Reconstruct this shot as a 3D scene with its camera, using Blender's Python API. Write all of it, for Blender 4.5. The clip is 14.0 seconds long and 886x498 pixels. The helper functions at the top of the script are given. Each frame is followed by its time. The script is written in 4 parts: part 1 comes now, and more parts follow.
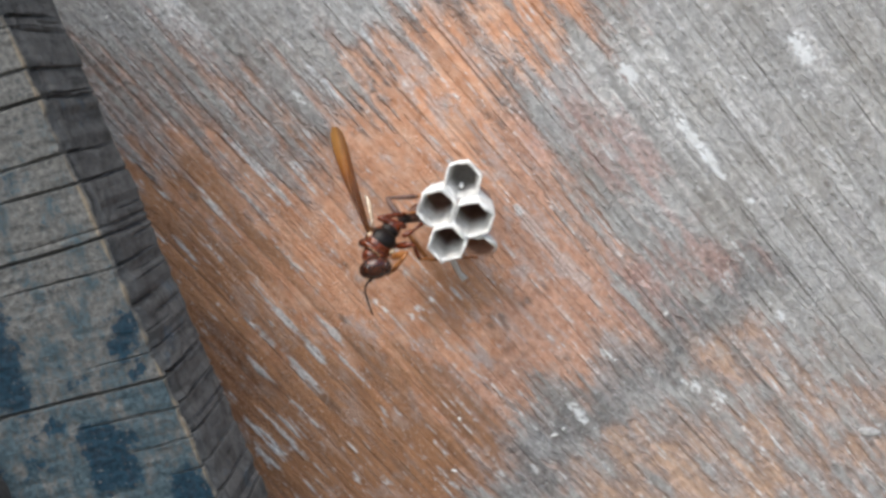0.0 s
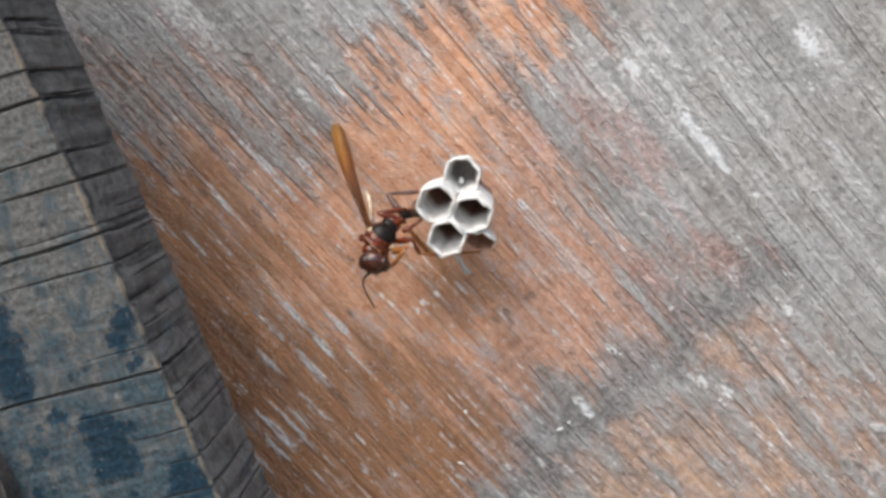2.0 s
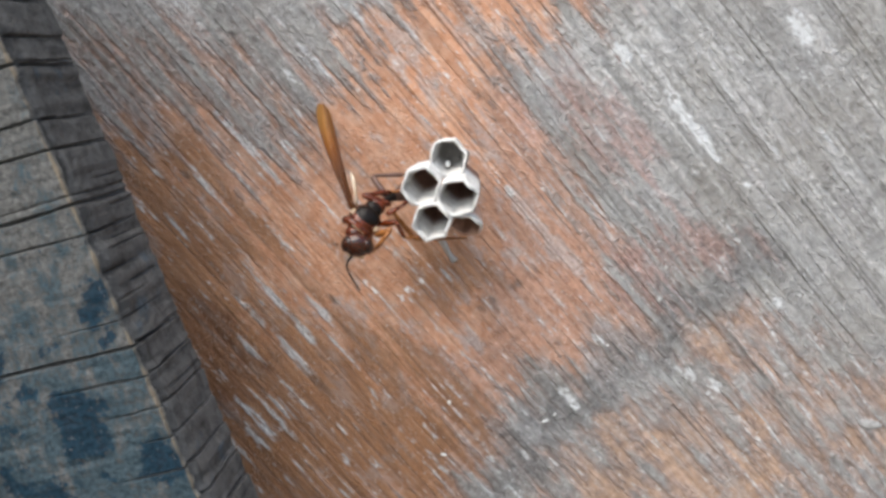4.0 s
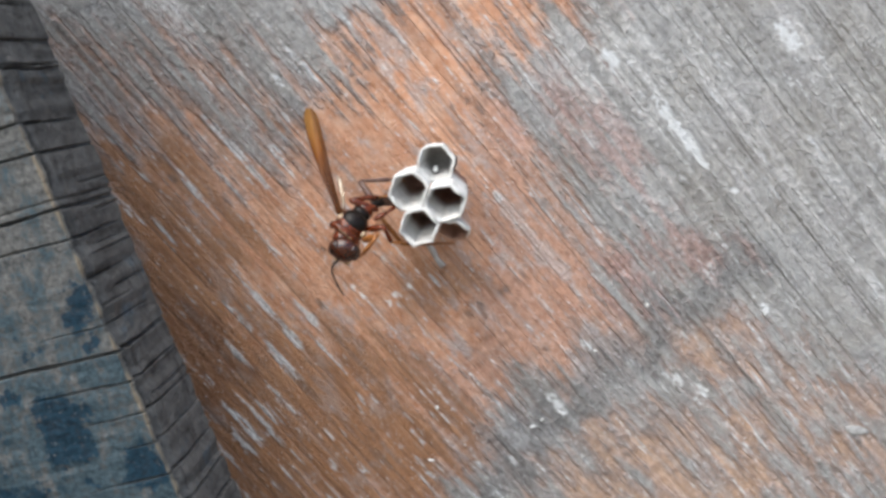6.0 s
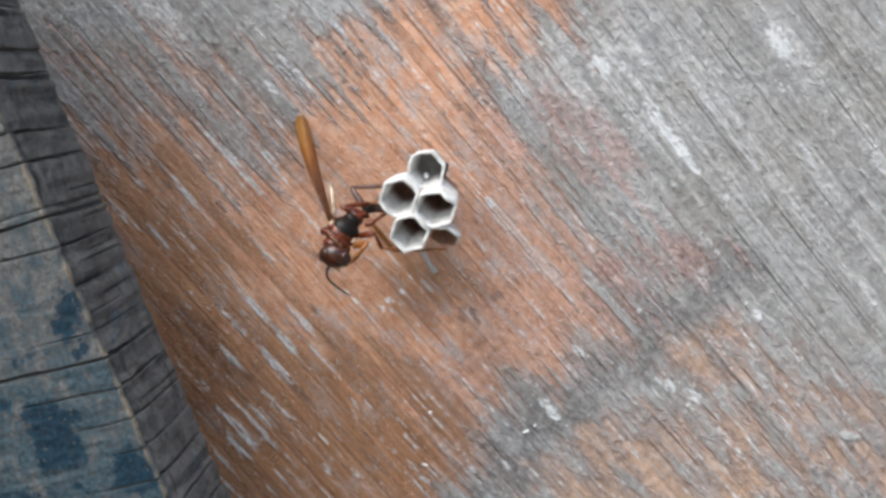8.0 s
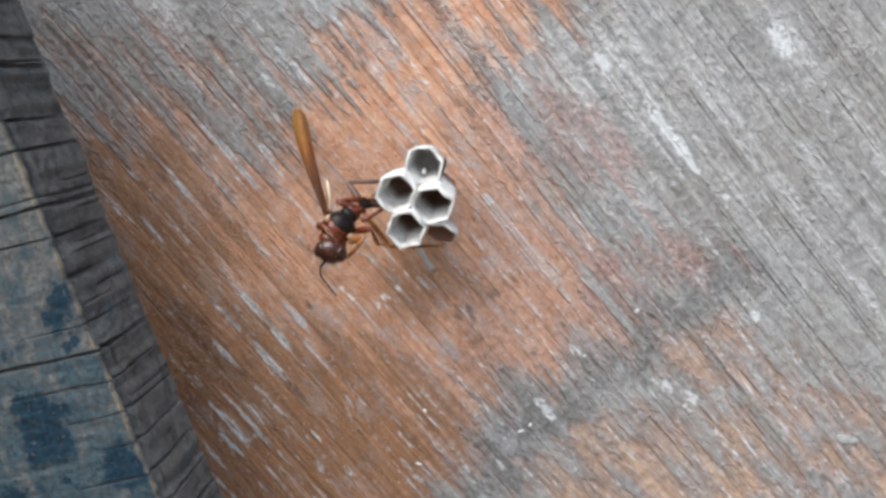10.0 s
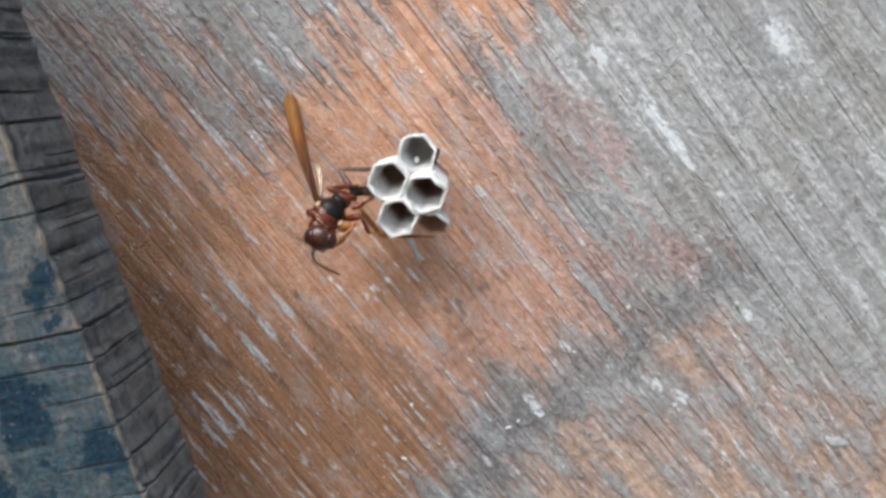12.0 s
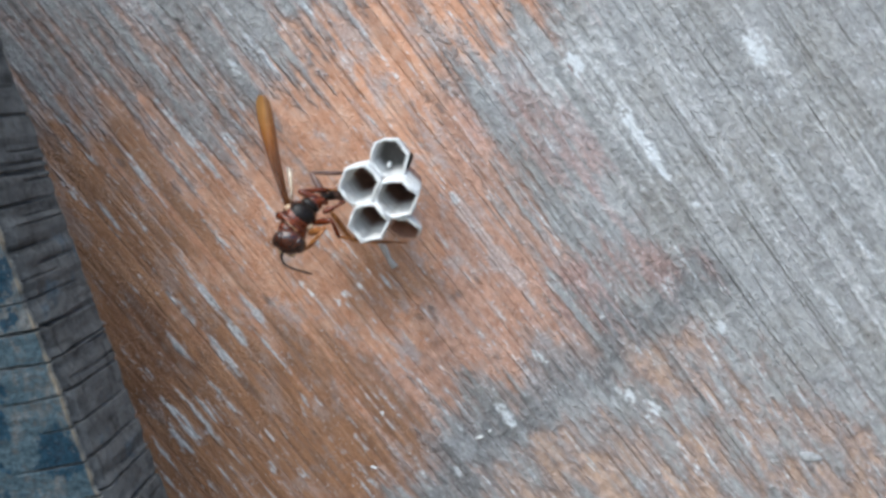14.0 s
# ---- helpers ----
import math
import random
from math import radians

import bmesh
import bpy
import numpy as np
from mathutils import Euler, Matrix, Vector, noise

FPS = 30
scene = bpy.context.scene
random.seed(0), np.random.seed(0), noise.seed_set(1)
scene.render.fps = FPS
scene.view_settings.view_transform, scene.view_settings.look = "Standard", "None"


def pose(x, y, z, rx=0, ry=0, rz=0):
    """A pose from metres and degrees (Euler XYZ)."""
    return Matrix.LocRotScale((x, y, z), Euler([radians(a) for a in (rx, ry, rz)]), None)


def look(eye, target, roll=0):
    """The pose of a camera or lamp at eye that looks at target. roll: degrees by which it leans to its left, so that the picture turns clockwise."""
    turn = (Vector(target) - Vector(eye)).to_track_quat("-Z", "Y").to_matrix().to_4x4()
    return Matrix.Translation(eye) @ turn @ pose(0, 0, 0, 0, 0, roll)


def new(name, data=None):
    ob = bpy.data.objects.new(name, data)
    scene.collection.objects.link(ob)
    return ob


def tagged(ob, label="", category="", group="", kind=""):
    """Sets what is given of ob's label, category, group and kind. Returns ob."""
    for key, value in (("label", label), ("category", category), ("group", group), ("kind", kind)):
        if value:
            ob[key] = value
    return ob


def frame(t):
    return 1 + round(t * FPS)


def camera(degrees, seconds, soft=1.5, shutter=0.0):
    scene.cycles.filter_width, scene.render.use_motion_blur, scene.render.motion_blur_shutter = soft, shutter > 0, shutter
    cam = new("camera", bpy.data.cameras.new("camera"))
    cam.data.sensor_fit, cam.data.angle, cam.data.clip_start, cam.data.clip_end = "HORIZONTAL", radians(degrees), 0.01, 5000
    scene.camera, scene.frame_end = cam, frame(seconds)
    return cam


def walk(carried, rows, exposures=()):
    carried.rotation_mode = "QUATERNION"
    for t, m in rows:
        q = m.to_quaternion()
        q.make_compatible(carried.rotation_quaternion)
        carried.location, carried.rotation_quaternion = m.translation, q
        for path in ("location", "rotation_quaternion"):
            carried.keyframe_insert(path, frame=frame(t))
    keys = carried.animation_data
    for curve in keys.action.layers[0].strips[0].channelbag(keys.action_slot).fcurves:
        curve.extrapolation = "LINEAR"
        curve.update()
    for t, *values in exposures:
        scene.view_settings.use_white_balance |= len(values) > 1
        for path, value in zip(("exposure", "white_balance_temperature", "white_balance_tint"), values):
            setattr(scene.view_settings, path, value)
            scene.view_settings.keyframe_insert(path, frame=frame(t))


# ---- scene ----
cam = camera(51.53, 14.0, soft=3.3)
PATH = [
    (0, (0.00564, -0.16602, 1.56760), (0.00001, 0.02978, 1.52720), -1.56),
    (0.5, (0.00990, -0.16757, 1.56558), (-0.00100, 0.02781, 1.52422), -1.46),
    (1, (0.01014, -0.16740, 1.56528), (-0.00331, 0.02769, 1.52331), -1.89),
    (1.5, (0.01227, -0.16776, 1.56708), (-0.00287, 0.02717, 1.52493), -2.20),
    (2, (0.01329, -0.16713, 1.56792), (-0.00221, 0.02791, 1.52644), -2.22),
    (2.5, (0.01335, -0.16717, 1.56324), (-0.00261, 0.02779, 1.52157), -1.07),
    (2.7, (0.01258, -0.16702, 1.56296), (-0.00258, 0.02821, 1.52226), -1.16),
    (4.8, (0.01493, -0.16435, 1.56483), (0.00222, 0.03133, 1.52551), -1.43),
    (5, (0.01470, -0.16473, 1.56590), (0.00228, 0.03102, 1.52681), -1.71),
    (5.5, (0.01560, -0.16538, 1.56406), (0.00258, 0.03030, 1.52481), -1.36),
    (6, (0.01495, -0.16473, 1.56358), (0.00291, 0.03105, 1.52454), -0.97),
    (6.5, (0.01538, -0.16478, 1.56398), (0.00309, 0.03096, 1.52481), -1.14),
    (7, (0.01661, -0.16442, 1.56606), (0.00419, 0.03152, 1.52792), -1.48),
    (7.5, (0.01735, -0.16458, 1.56534), (0.00387, 0.03123, 1.52694), -1.29),
    (8, (0.01833, -0.16504, 1.56446), (0.00397, 0.03065, 1.52574), -1.10),
    (8.2, (0.01739, -0.16484, 1.56511), (0.00363, 0.03082, 1.52603), -1.20),
    (10.5, (0.01810, -0.16359, 1.56254), (0.00437, 0.03217, 1.52397), -0.02),
    (11, (0.01804, -0.16380, 1.56141), (0.00455, 0.03209, 1.52339), 0.34),
    (11.5, (0.01750, -0.16288, 1.56125), (0.00659, 0.03336, 1.52421), 0.75),
    (12, (0.01727, -0.16224, 1.56045), (0.00662, 0.03399, 1.52334), 1.08),
    (12.5, (0.01792, -0.16195, 1.56129), (0.00723, 0.03433, 1.52442), 0.83),
    (13, (0.01832, -0.16198, 1.56078), (0.00762, 0.03434, 1.52413), 0.94),
    (13.5, (0.01993, -0.16178, 1.56171), (0.00880, 0.03466, 1.52582), 1.02),
    (14, (0.02029, -0.16065, 1.55928), (0.01163, 0.03617, 1.52483), 2.14),
]
walk(cam, [(t, look(eye, target, roll)) for t, eye, target, roll in PATH], exposures=[(t, 0.71, k, tint) for t, k, tint in ((0.0, 6250, 6), (1.0, 6450, 8), (2.5, 6400, 8), (5.0, 6250, 6), (7.0, 6150, 6), (11.0, 6150, 6), (13.0, 6100, 5), (13.5, 5950, 5), (14.0, 5620, 2))])

# ---- light: soft daylight from above and in front of the board ----
SUN_WAY = Vector((0.46, 0.66, -1.20))
world = bpy.data.worlds.new("daylight")
scene.world = world
world.use_nodes = True
sky = world.node_tree.nodes.new("ShaderNodeTexSky")
sky.sky_type, sky.sun_disc, sky.sun_elevation, sky.sun_rotation = "NISHITA", False, radians(56), radians(215)
sky.dust_density, sky.ozone_density = 4.0, 1.0
world.node_tree.nodes["Background"].inputs[1].default_value = 0.15
world.node_tree.links.new(sky.outputs[0], world.node_tree.nodes["Background"].inputs[0])
sun = new("sun", bpy.data.lights.new("sun", "SUN"))
sun.data.energy, sun.data.angle, sun.data.color = 2.1, radians(72), (1.0, 0.97, 0.92)
sun.rotation_mode = "QUATERNION"
sun.rotation_quaternion = SUN_WAY.to_track_quat("-Z", "Y")
sun.location = (0, -2, 4)

CM = 0.01
MM = 0.001


# ---- node helpers ----
class Graph:
    """A short way to write node materials; numbers or sockets go into every input."""

    def __init__(self, name):
        self.mat = bpy.data.materials.new(name)
        self.mat.use_nodes = True
        self.tree = self.mat.node_tree
        self.bsdf = self.tree.nodes["Principled BSDF"]
        self.out = self.tree.nodes["Material Output"]

    def put(self, socket, value):
        if isinstance(value, bpy.types.NodeSocket):
            self.tree.links.new(value, socket)
        elif isinstance(value, (tuple, list)) and socket.type == "RGBA" and len(value) == 3:
            socket.default_value = (*value, 1)
        else:
            socket.default_value = value

    def node(self, kind, *values, **settings):
        n = self.tree.nodes.new(kind)
        for key, value in settings.items():
            setattr(n, key, value)
        for socket, value in zip(n.inputs, values):
            if value is not None:
                self.put(socket, value)
        return n

    def coords(self, scale=(100, 100, 100)):
        c = self.node("ShaderNodeTexCoord").outputs["Object"]
        return self.scaled(c, scale)

    def scaled(self, vec, scale):
        return self.node("ShaderNodeVectorMath", vec, scale, operation="MULTIPLY").outputs[0]

    def added(self, vec, other):
        return self.node("ShaderNodeVectorMath", vec, other, operation="ADD").outputs[0]

    def noise(self, vec, scale=1.0, detail=4.0, rough=0.55, colour=False):
        n = self.node("ShaderNodeTexNoise")
        self.put(n.inputs["Vector"], vec)
        n.inputs["Scale"].default_value, n.inputs["Detail"].default_value, n.inputs["Roughness"].default_value = scale, detail, rough
        return n.outputs["Color" if colour else "Fac"]

    def math(self, op, a, b=None, clamp=False):
        return self.node("ShaderNodeMath", a, b, operation=op, use_clamp=clamp).outputs[0]

    def step(self, value, low, high, to_low=0.0, to_high=1.0):
        return self.node("ShaderNodeMapRange", value, low, high, to_low, to_high, interpolation_type="SMOOTHSTEP").outputs[0]

    def mix(self, fac, a, b, blend="MIX"):
        n = self.node("ShaderNodeMix", data_type="RGBA", blend_type=blend)
        self.put(n.inputs[0], fac), self.put(n.inputs[6], a), self.put(n.inputs[7], b)
        return n.outputs[2]

    def blob(self, vec, u, v, ru, rv):
        """1 at the middle of an ellipse, 0 outside it."""
        d = self.node("ShaderNodeVectorMath", vec, (u, v, 0), operation="SUBTRACT").outputs[0]
        d = self.scaled(d, (1 / ru, 1 / rv, 0))
        d = self.node("ShaderNodeVectorMath", d, operation="LENGTH").outputs["Value"]
        return self.step(d, 1.0, 0.0)

    def blobs(self, vec, rows):
        total = None
        for u, v, ru, rv, w in rows:
            one = self.math("MULTIPLY", self.blob(vec, u, v, ru, rv), w)
            total = one if total is None else self.math("ADD", total, one)
        return total

    def bump(self, height, strength, distance):
        n = self.node("ShaderNodeBump")
        n.inputs["Strength"].default_value, n.inputs["Distance"].default_value = strength, distance
        self.put(n.inputs["Height"], height)
        self.put(self.bsdf.inputs["Normal"], n.outputs[0])

    def finish(self, colour, rough=0.6, **more):
        self.put(self.bsdf.inputs["Base Color"], colour)
        self.put(self.bsdf.inputs["Roughness"], rough)
        for key, value in more.items():
            self.put(self.bsdf.inputs[key.replace("_", " ")], value)
        return self.mat


# ---- materials ----
def board_wood():
    """Old board: the stains lie on the mesh as named fields; grain, grit and relief are added here."""
    g = Graph("weathered_varnished_wood")
    p = g.coords()

    def field(name):
        return g.node("ShaderNodeAttribute", attribute_name=name, attribute_type="GEOMETRY").outputs["Fac"]

    lean = g.node("ShaderNodeVectorRotate", p, rotation_type="Z_AXIS")
    lean.inputs["Angle"].default_value = radians(1.8)
    lean = lean.outputs[0]
    streak = g.noise(g.scaled(lean, (0.7, 9.0, 1)), 1.0, 6, 0.65)
    fibre = g.noise(g.scaled(lean, (2.2, 26.0, 1)), 1.0, 4, 0.65)
    blotch = g.noise(p, 2.1, 6, 0.68)
    crumb = g.noise(g.scaled(lean, (6.0, 8.5, 1)), 1.0, 5, 0.68)
    grit = g.noise(p, 20.0, 3, 0.6)
    varnish = field("varnish")
    # bare wood
    grey = g.mix(g.step(blotch, 0.32, 0.68), (0.295, 0.293, 0.290), (0.395, 0.392, 0.386))
    grey = g.mix(g.math("MULTIPLY", g.step(g.noise(p, 0.55, 3, 0.6), 0.42, 0.62), 0.5), grey, (0.345, 0.325, 0.295))
    grey = g.mix(g.step(crumb, 0.36, 0.64), g.scaled(grey, (0.80, 0.80, 0.80)), g.scaled(grey, (1.18, 1.18, 1.18)))
    grey = g.mix(g.math("MULTIPLY", g.step(streak, 0.40, 0.66), 0.4), grey, (0.42, 0.42, 0.418))
    grey = g.mix(g.math("MULTIPLY", field("bleach"), 0.85), grey, g.mix(g.step(crumb, 0.38, 0.62), (0.40, 0.40, 0.395), (0.68, 0.68, 0.675)))
    bare = g.mix(g.step(crumb, 0.36, 0.64), (0.125, 0.125, 0.127), (0.255, 0.252, 0.254))
    # varnish, from pale orange to deep golden brown, faded pink towards its edge
    brown = g.mix(g.step(g.math("ADD", g.math("MULTIPLY", streak, 0.5), g.math("MULTIPLY", crumb, 0.5)), 0.36, 0.64), (0.42, 0.190, 0.095), (0.60, 0.318, 0.192))
    brown = g.mix(g.math("MULTIPLY", g.step(blotch, 0.40, 0.68), 0.5), brown, (0.66, 0.460, 0.345))
    pink = g.mix(g.step(crumb, 0.36, 0.64), (0.31, 0.172, 0.122), (0.47, 0.280, 0.205))
    brown = g.mix(g.math("MULTIPLY", field("pink"), 0.72), brown, pink)
    tan = g.mix(g.step(crumb, 0.40, 0.62), (0.36, 0.242, 0.160), (0.48, 0.325, 0.215))
    brown = g.mix(g.math("MULTIPLY", field("tan"), 0.85), brown, tan)
    # golden brown varnish; the same colour paints the nest's shade on the board
    gold = g.mix(g.step(streak, 0.35, 0.65), (0.170, 0.075, 0.026), (0.335, 0.163, 0.068))
    brown = g.mix(g.math("MULTIPLY", field("gold"), 0.78), brown, gold)
    deep = g.mix(g.step(streak, 0.35, 0.65), (0.115, 0.045, 0.017), (0.22, 0.092, 0.037))
    brown = g.mix(g.math("MULTIPLY", field("deep"), 0.50), brown, deep)
    brown = g.mix(g.math("MULTIPLY", g.step(crumb, 0.42, 0.30), 0.35), brown, (0.24, 0.100, 0.045))
    # thin varnish turns mauve before the bare wood shows
    thin = g.mix(g.step(crumb, 0.36, 0.64), (0.27, 0.202, 0.176), (0.40, 0.312, 0.278))
    colour = g.mix(g.step(varnish, 0.0, 0.55), grey, thin)
    colour = g.mix(g.step(varnish, 0.35, 0.95), colour, brown)
    colour = g.mix(g.math("MULTIPLY", field("bare"), 0.76), colour, bare)
    blush = g.mix(g.step(crumb, 0.36, 0.64), (0.23, 0.140, 0.120), (0.44, 0.275, 0.240))
    colour = g.mix(g.math("MULTIPLY", field("blush"), 0.75), colour, blush)
    # worn fibres, lilac-grey; then rows of raised silvery ones
    colour = g.mix(g.math("MULTIPLY", field("wear"), 0.64), colour, g.mix(g.step(grit, 0.40, 0.62), (0.33, 0.32, 0.325), (0.50, 0.49, 0.495)))
    colour = g.mix(g.math("MULTIPLY", field("silver"), 0.85), colour, g.mix(g.step(grit, 0.40, 0.62), (0.43, 0.44, 0.455), (0.72, 0.735, 0.75)))
    colour = g.mix(1.0, colour, g.mix(g.step(fibre, 0.32, 0.68), (0.95, 0.945, 0.94), (1.05, 1.05, 1.05)), "MULTIPLY")
    colour = g.mix(1.0, colour, g.mix(field("tone"), (0.87, 0.86, 0.85), (1.10, 1.10, 1.10)), "MULTIPLY")
    colour = g.mix(field("saw"), colour, g.scaled(colour, (0.86, 0.85, 0.84)))
    # dirt in the grain lines and small pits, plus painted shade in open checks
    colour = g.mix(g.math("MULTIPLY", field("dirt_shade"), 0.70), colour, (0.060, 0.047, 0.040))
    colour = g.mix(g.math("MULTIPLY", g.step(crumb, 0.33, 0.26), 0.55), colour, (0.06, 0.048, 0.04))
    # chalky marks
    colour = g.mix(g.math("MULTIPLY", field("chalk"), 0.85), colour, (0.74, 0.755, 0.765))
    # white specks: pale grit, and glints of the grain put into the colour
    colour = g.mix(g.math("MULTIPLY", g.step(grit, 0.63, 0.70), 0.75), colour, (0.72, 0.72, 0.72))
    height = g.math("ADD", g.math("MULTIPLY", fibre, g.step(varnish, 0.2, 0.8, 0.28, 0.12)), g.math("ADD", g.math("MULTIPLY", crumb, g.step(varnish, 0.2, 0.8, 1.35, 0.32)), g.math("MULTIPLY", grit, 0.4)))
    g.bump(height, 0.9, 0.0012)
    return g.finish(colour, g.step(varnish, 0.0, 1.0, 0.66, 0.45))


# Patches of paint left on the plank: along, up, reach along, reach up, weight.
PAINT = [
    (1.98, 0.90, 0.48, 1.18, 1.5), (0.22, 0.83, 0.38, 0.30, 1.3), (0.36, 0.51, 0.44, 0.30, 1.2), (0.27, 0.16, 0.30, 0.19, 1.3),
    (1.07, -0.71, 0.68, 0.52, 1.4), (1.10, -1.16, 0.62, 0.45, 1.3), (0.18, -1.55, 0.42, 0.52, 1.2), (1.77, -0.28, 0.30, 0.25, 1.1),
    (2.08, -0.73, 0.36, 0.32, 1.0), (2.22, -1.47, 0.41, 0.44, 1.0), (1.09, -2.16, 0.34, 0.38, 1.0), (2.07, 0.21, 0.42, 0.38, 1.3),
    (0.96, -1.69, 0.19, 0.14, 1.0), (1.14, 0.21, 0.64, 0.14, 0.5), (1.74, -1.93, 0.42, 0.32, 0.7), (1.76, -1.71, 0.64, 0.42, 1.0),
    (0.15, -1.64, 0.42, 0.64, 0.8), (1.05, 2.88, 0.32, 0.42, 0.6), (3.00, -1.00, 0.72, 1.44, 1.0), (2.60, 0.60, 0.54, 1.73, 0.8),
]


def plank_wood():
    """Grey timber with the rest of a blue coat; local x runs along the grain, y up the cut end."""
    g = Graph("blue_painted_timber")
    p = g.coords()
    wob = g.added(g.noise(p, 1.8, 4, 0.65, colour=True), (-0.5, -0.5, -0.5))
    q = g.added(p, g.scaled(wob, (0.6, 0.6, 0)))
    blotch = g.noise(p, 3.2, 6, 0.72)
    crumb = g.noise(p, 13.0, 4, 0.7)
    brush = g.noise(g.scaled(p, (7.0, 2.2, 3)), 1.0, 5, 0.65)
    patch = g.noise(g.scaled(p, (2.6, 1.6, 2)), 1.0, 5, 0.62)
    base = g.mix(g.step(crumb, 0.35, 0.65), (0.054, 0.055, 0.055), (0.148, 0.145, 0.138))
    base = g.mix(g.math("MULTIPLY", g.step(brush, 0.35, 0.65), 0.4), base, (0.108, 0.105, 0.100))
    # thin worn wash of blue, denser lower down
    rise = g.math("MULTIPLY", g.node("ShaderNodeSeparateXYZ", p).outputs[1], -0.06)
    wash = g.math("ADD", g.math("ADD", patch, rise), g.math("MULTIPLY", g.math("SUBTRACT", crumb, 0.5), 0.8))
    wash = g.step(g.math("ADD", wash, g.math("MULTIPLY", g.math("SUBTRACT", brush, 0.5), 0.9)), 0.36, 0.62)
    front = g.step(g.node("ShaderNodeSeparateXYZ", p).outputs[2], -0.05, -0.01)
    base = g.mix(g.math("MULTIPLY", g.math("MULTIPLY", wash, front), 0.85), base, g.mix(g.step(crumb, 0.35, 0.65), (0.015, 0.034, 0.046), (0.045, 0.075, 0.093)))
    # thick paint left in ragged patches
    thick = g.math("ADD", g.blobs(q, PAINT), g.math("MULTIPLY", g.math("SUBTRACT", g.noise(g.scaled(p, (4.2, 3.0, 3)), 1.0, 6, 0.75), 0.5), 3.6))
    thick = g.math("ADD", thick, g.math("MULTIPLY", g.math("SUBTRACT", crumb, 0.5), 2.0))
    thick = g.math("MULTIPLY", g.step(thick, 0.40, 0.85), front)
    base = g.mix(g.math("MULTIPLY", thick, 0.9), base, g.mix(g.step(crumb, 0.38, 0.6), (0.003, 0.012, 0.023), (0.008, 0.030, 0.051)))
    scab = g.noise(p, 9.0, 4, 0.75)
    base = g.mix(g.math("MULTIPLY", g.math("MULTIPLY", g.step(g.math("ADD", g.math("MULTIPLY", scab, 0.5), g.math("MULTIPLY", blotch, 0.5)), 0.54, 0.64), front), 0.65), base, (0.012, 0.030, 0.045))
    base = g.mix(g.math("MULTIPLY", g.math("MULTIPLY", g.step(scab, 0.40, 0.30), front), 0.50), base, (0.21, 0.205, 0.195))
    pits = g.math("MULTIPLY", g.step(crumb, 0.38, 0.28), 0.7)
    base = g.mix(pits, base, (0.035, 0.035, 0.035))
    # rubbed pale arris
    xyz = g.node("ShaderNodeSeparateXYZ", g.added(p, g.scaled(wob, (0.10, 0, 0)))).outputs
    x = g.math("SUBTRACT", xyz[0], g.math("MULTIPLY", xyz[1], 0.084))
    arris = g.math("MULTIPLY", g.math("MULTIPLY", g.step(x, 0.055, 0.02), front), 0.65)
    base = g.mix(arris, base, (0.22, 0.175, 0.12))
    g.bump(g.math("ADD", crumb, g.math("MULTIPLY", brush, 0.8)), 0.6, 0.0006)
    return g.finish(base, 0.7, Specular_IOR_Level=0.12)


def end_grain():
    g = Graph("grey_end_grain")
    p = g.coords()
    crumb = g.noise(p, 11.0, 4, 0.7)
    ring = g.noise(g.scaled(p, (1.0, 1.2, 6.0)), 1.0, 4, 0.6)
    blotch = g.noise(p, 3.0, 5, 0.65)
    base = g.mix(g.step(blotch, 0.36, 0.64), (0.060, 0.058, 0.056), (0.132, 0.128, 0.123))
    base = g.mix(g.math("MULTIPLY", g.step(ring, 0.36, 0.60), 0.45), base, (0.108, 0.106, 0.104))
    base = g.mix(g.math("MULTIPLY", g.step(g.noise(p, 1.7, 3, 0.6), 0.60, 0.70), 0.45), base, (0.06, 0.105, 0.145))
    hatch = g.noise(g.scaled(p, (1.0, 5.5, 0.9)), 1.0, 3, 0.55)
    base = g.mix(g.math("MULTIPLY", g.step(hatch, 0.42, 0.33), 0.50), base, (0.017, 0.016, 0.015))
    cross = g.noise(g.scaled(p, (1.0, 0.8, 6.5)), 1.0, 3, 0.55)
    base = g.mix(g.math("MULTIPLY", g.step(cross, 0.40, 0.32), 0.60), base, (0.020, 0.019, 0.018))
    base = g.mix(g.math("MULTIPLY", g.step(crumb, 0.44, 0.32), 0.6), base, (0.024, 0.023, 0.022))
    base = g.mix(g.math("MULTIPLY", g.step(crumb, 0.58, 0.70), 0.5), base, (0.20, 0.196, 0.19))
    g.bump(g.math("ADD", ring, crumb), 0.6, 0.0008)
    return g.finish(base, 0.8, Specular_IOR_Level=0.2)


def plain_wood(name, a, b, scale=6.0):
    g = Graph(name)
    p = g.coords()
    n = g.noise(g.scaled(p, (0.4, 3, 3)), scale, 5, 0.65)
    m = g.noise(p, scale * 4, 3, 0.6)
    g.bump(g.math("ADD", n, m), 0.4, 0.0008)
    return g.finish(g.mix(g.step(g.math("ADD", g.math("MULTIPLY", n, 0.7), g.math("MULTIPLY", m, 0.3)), 0.35, 0.65), a, b), 0.7)


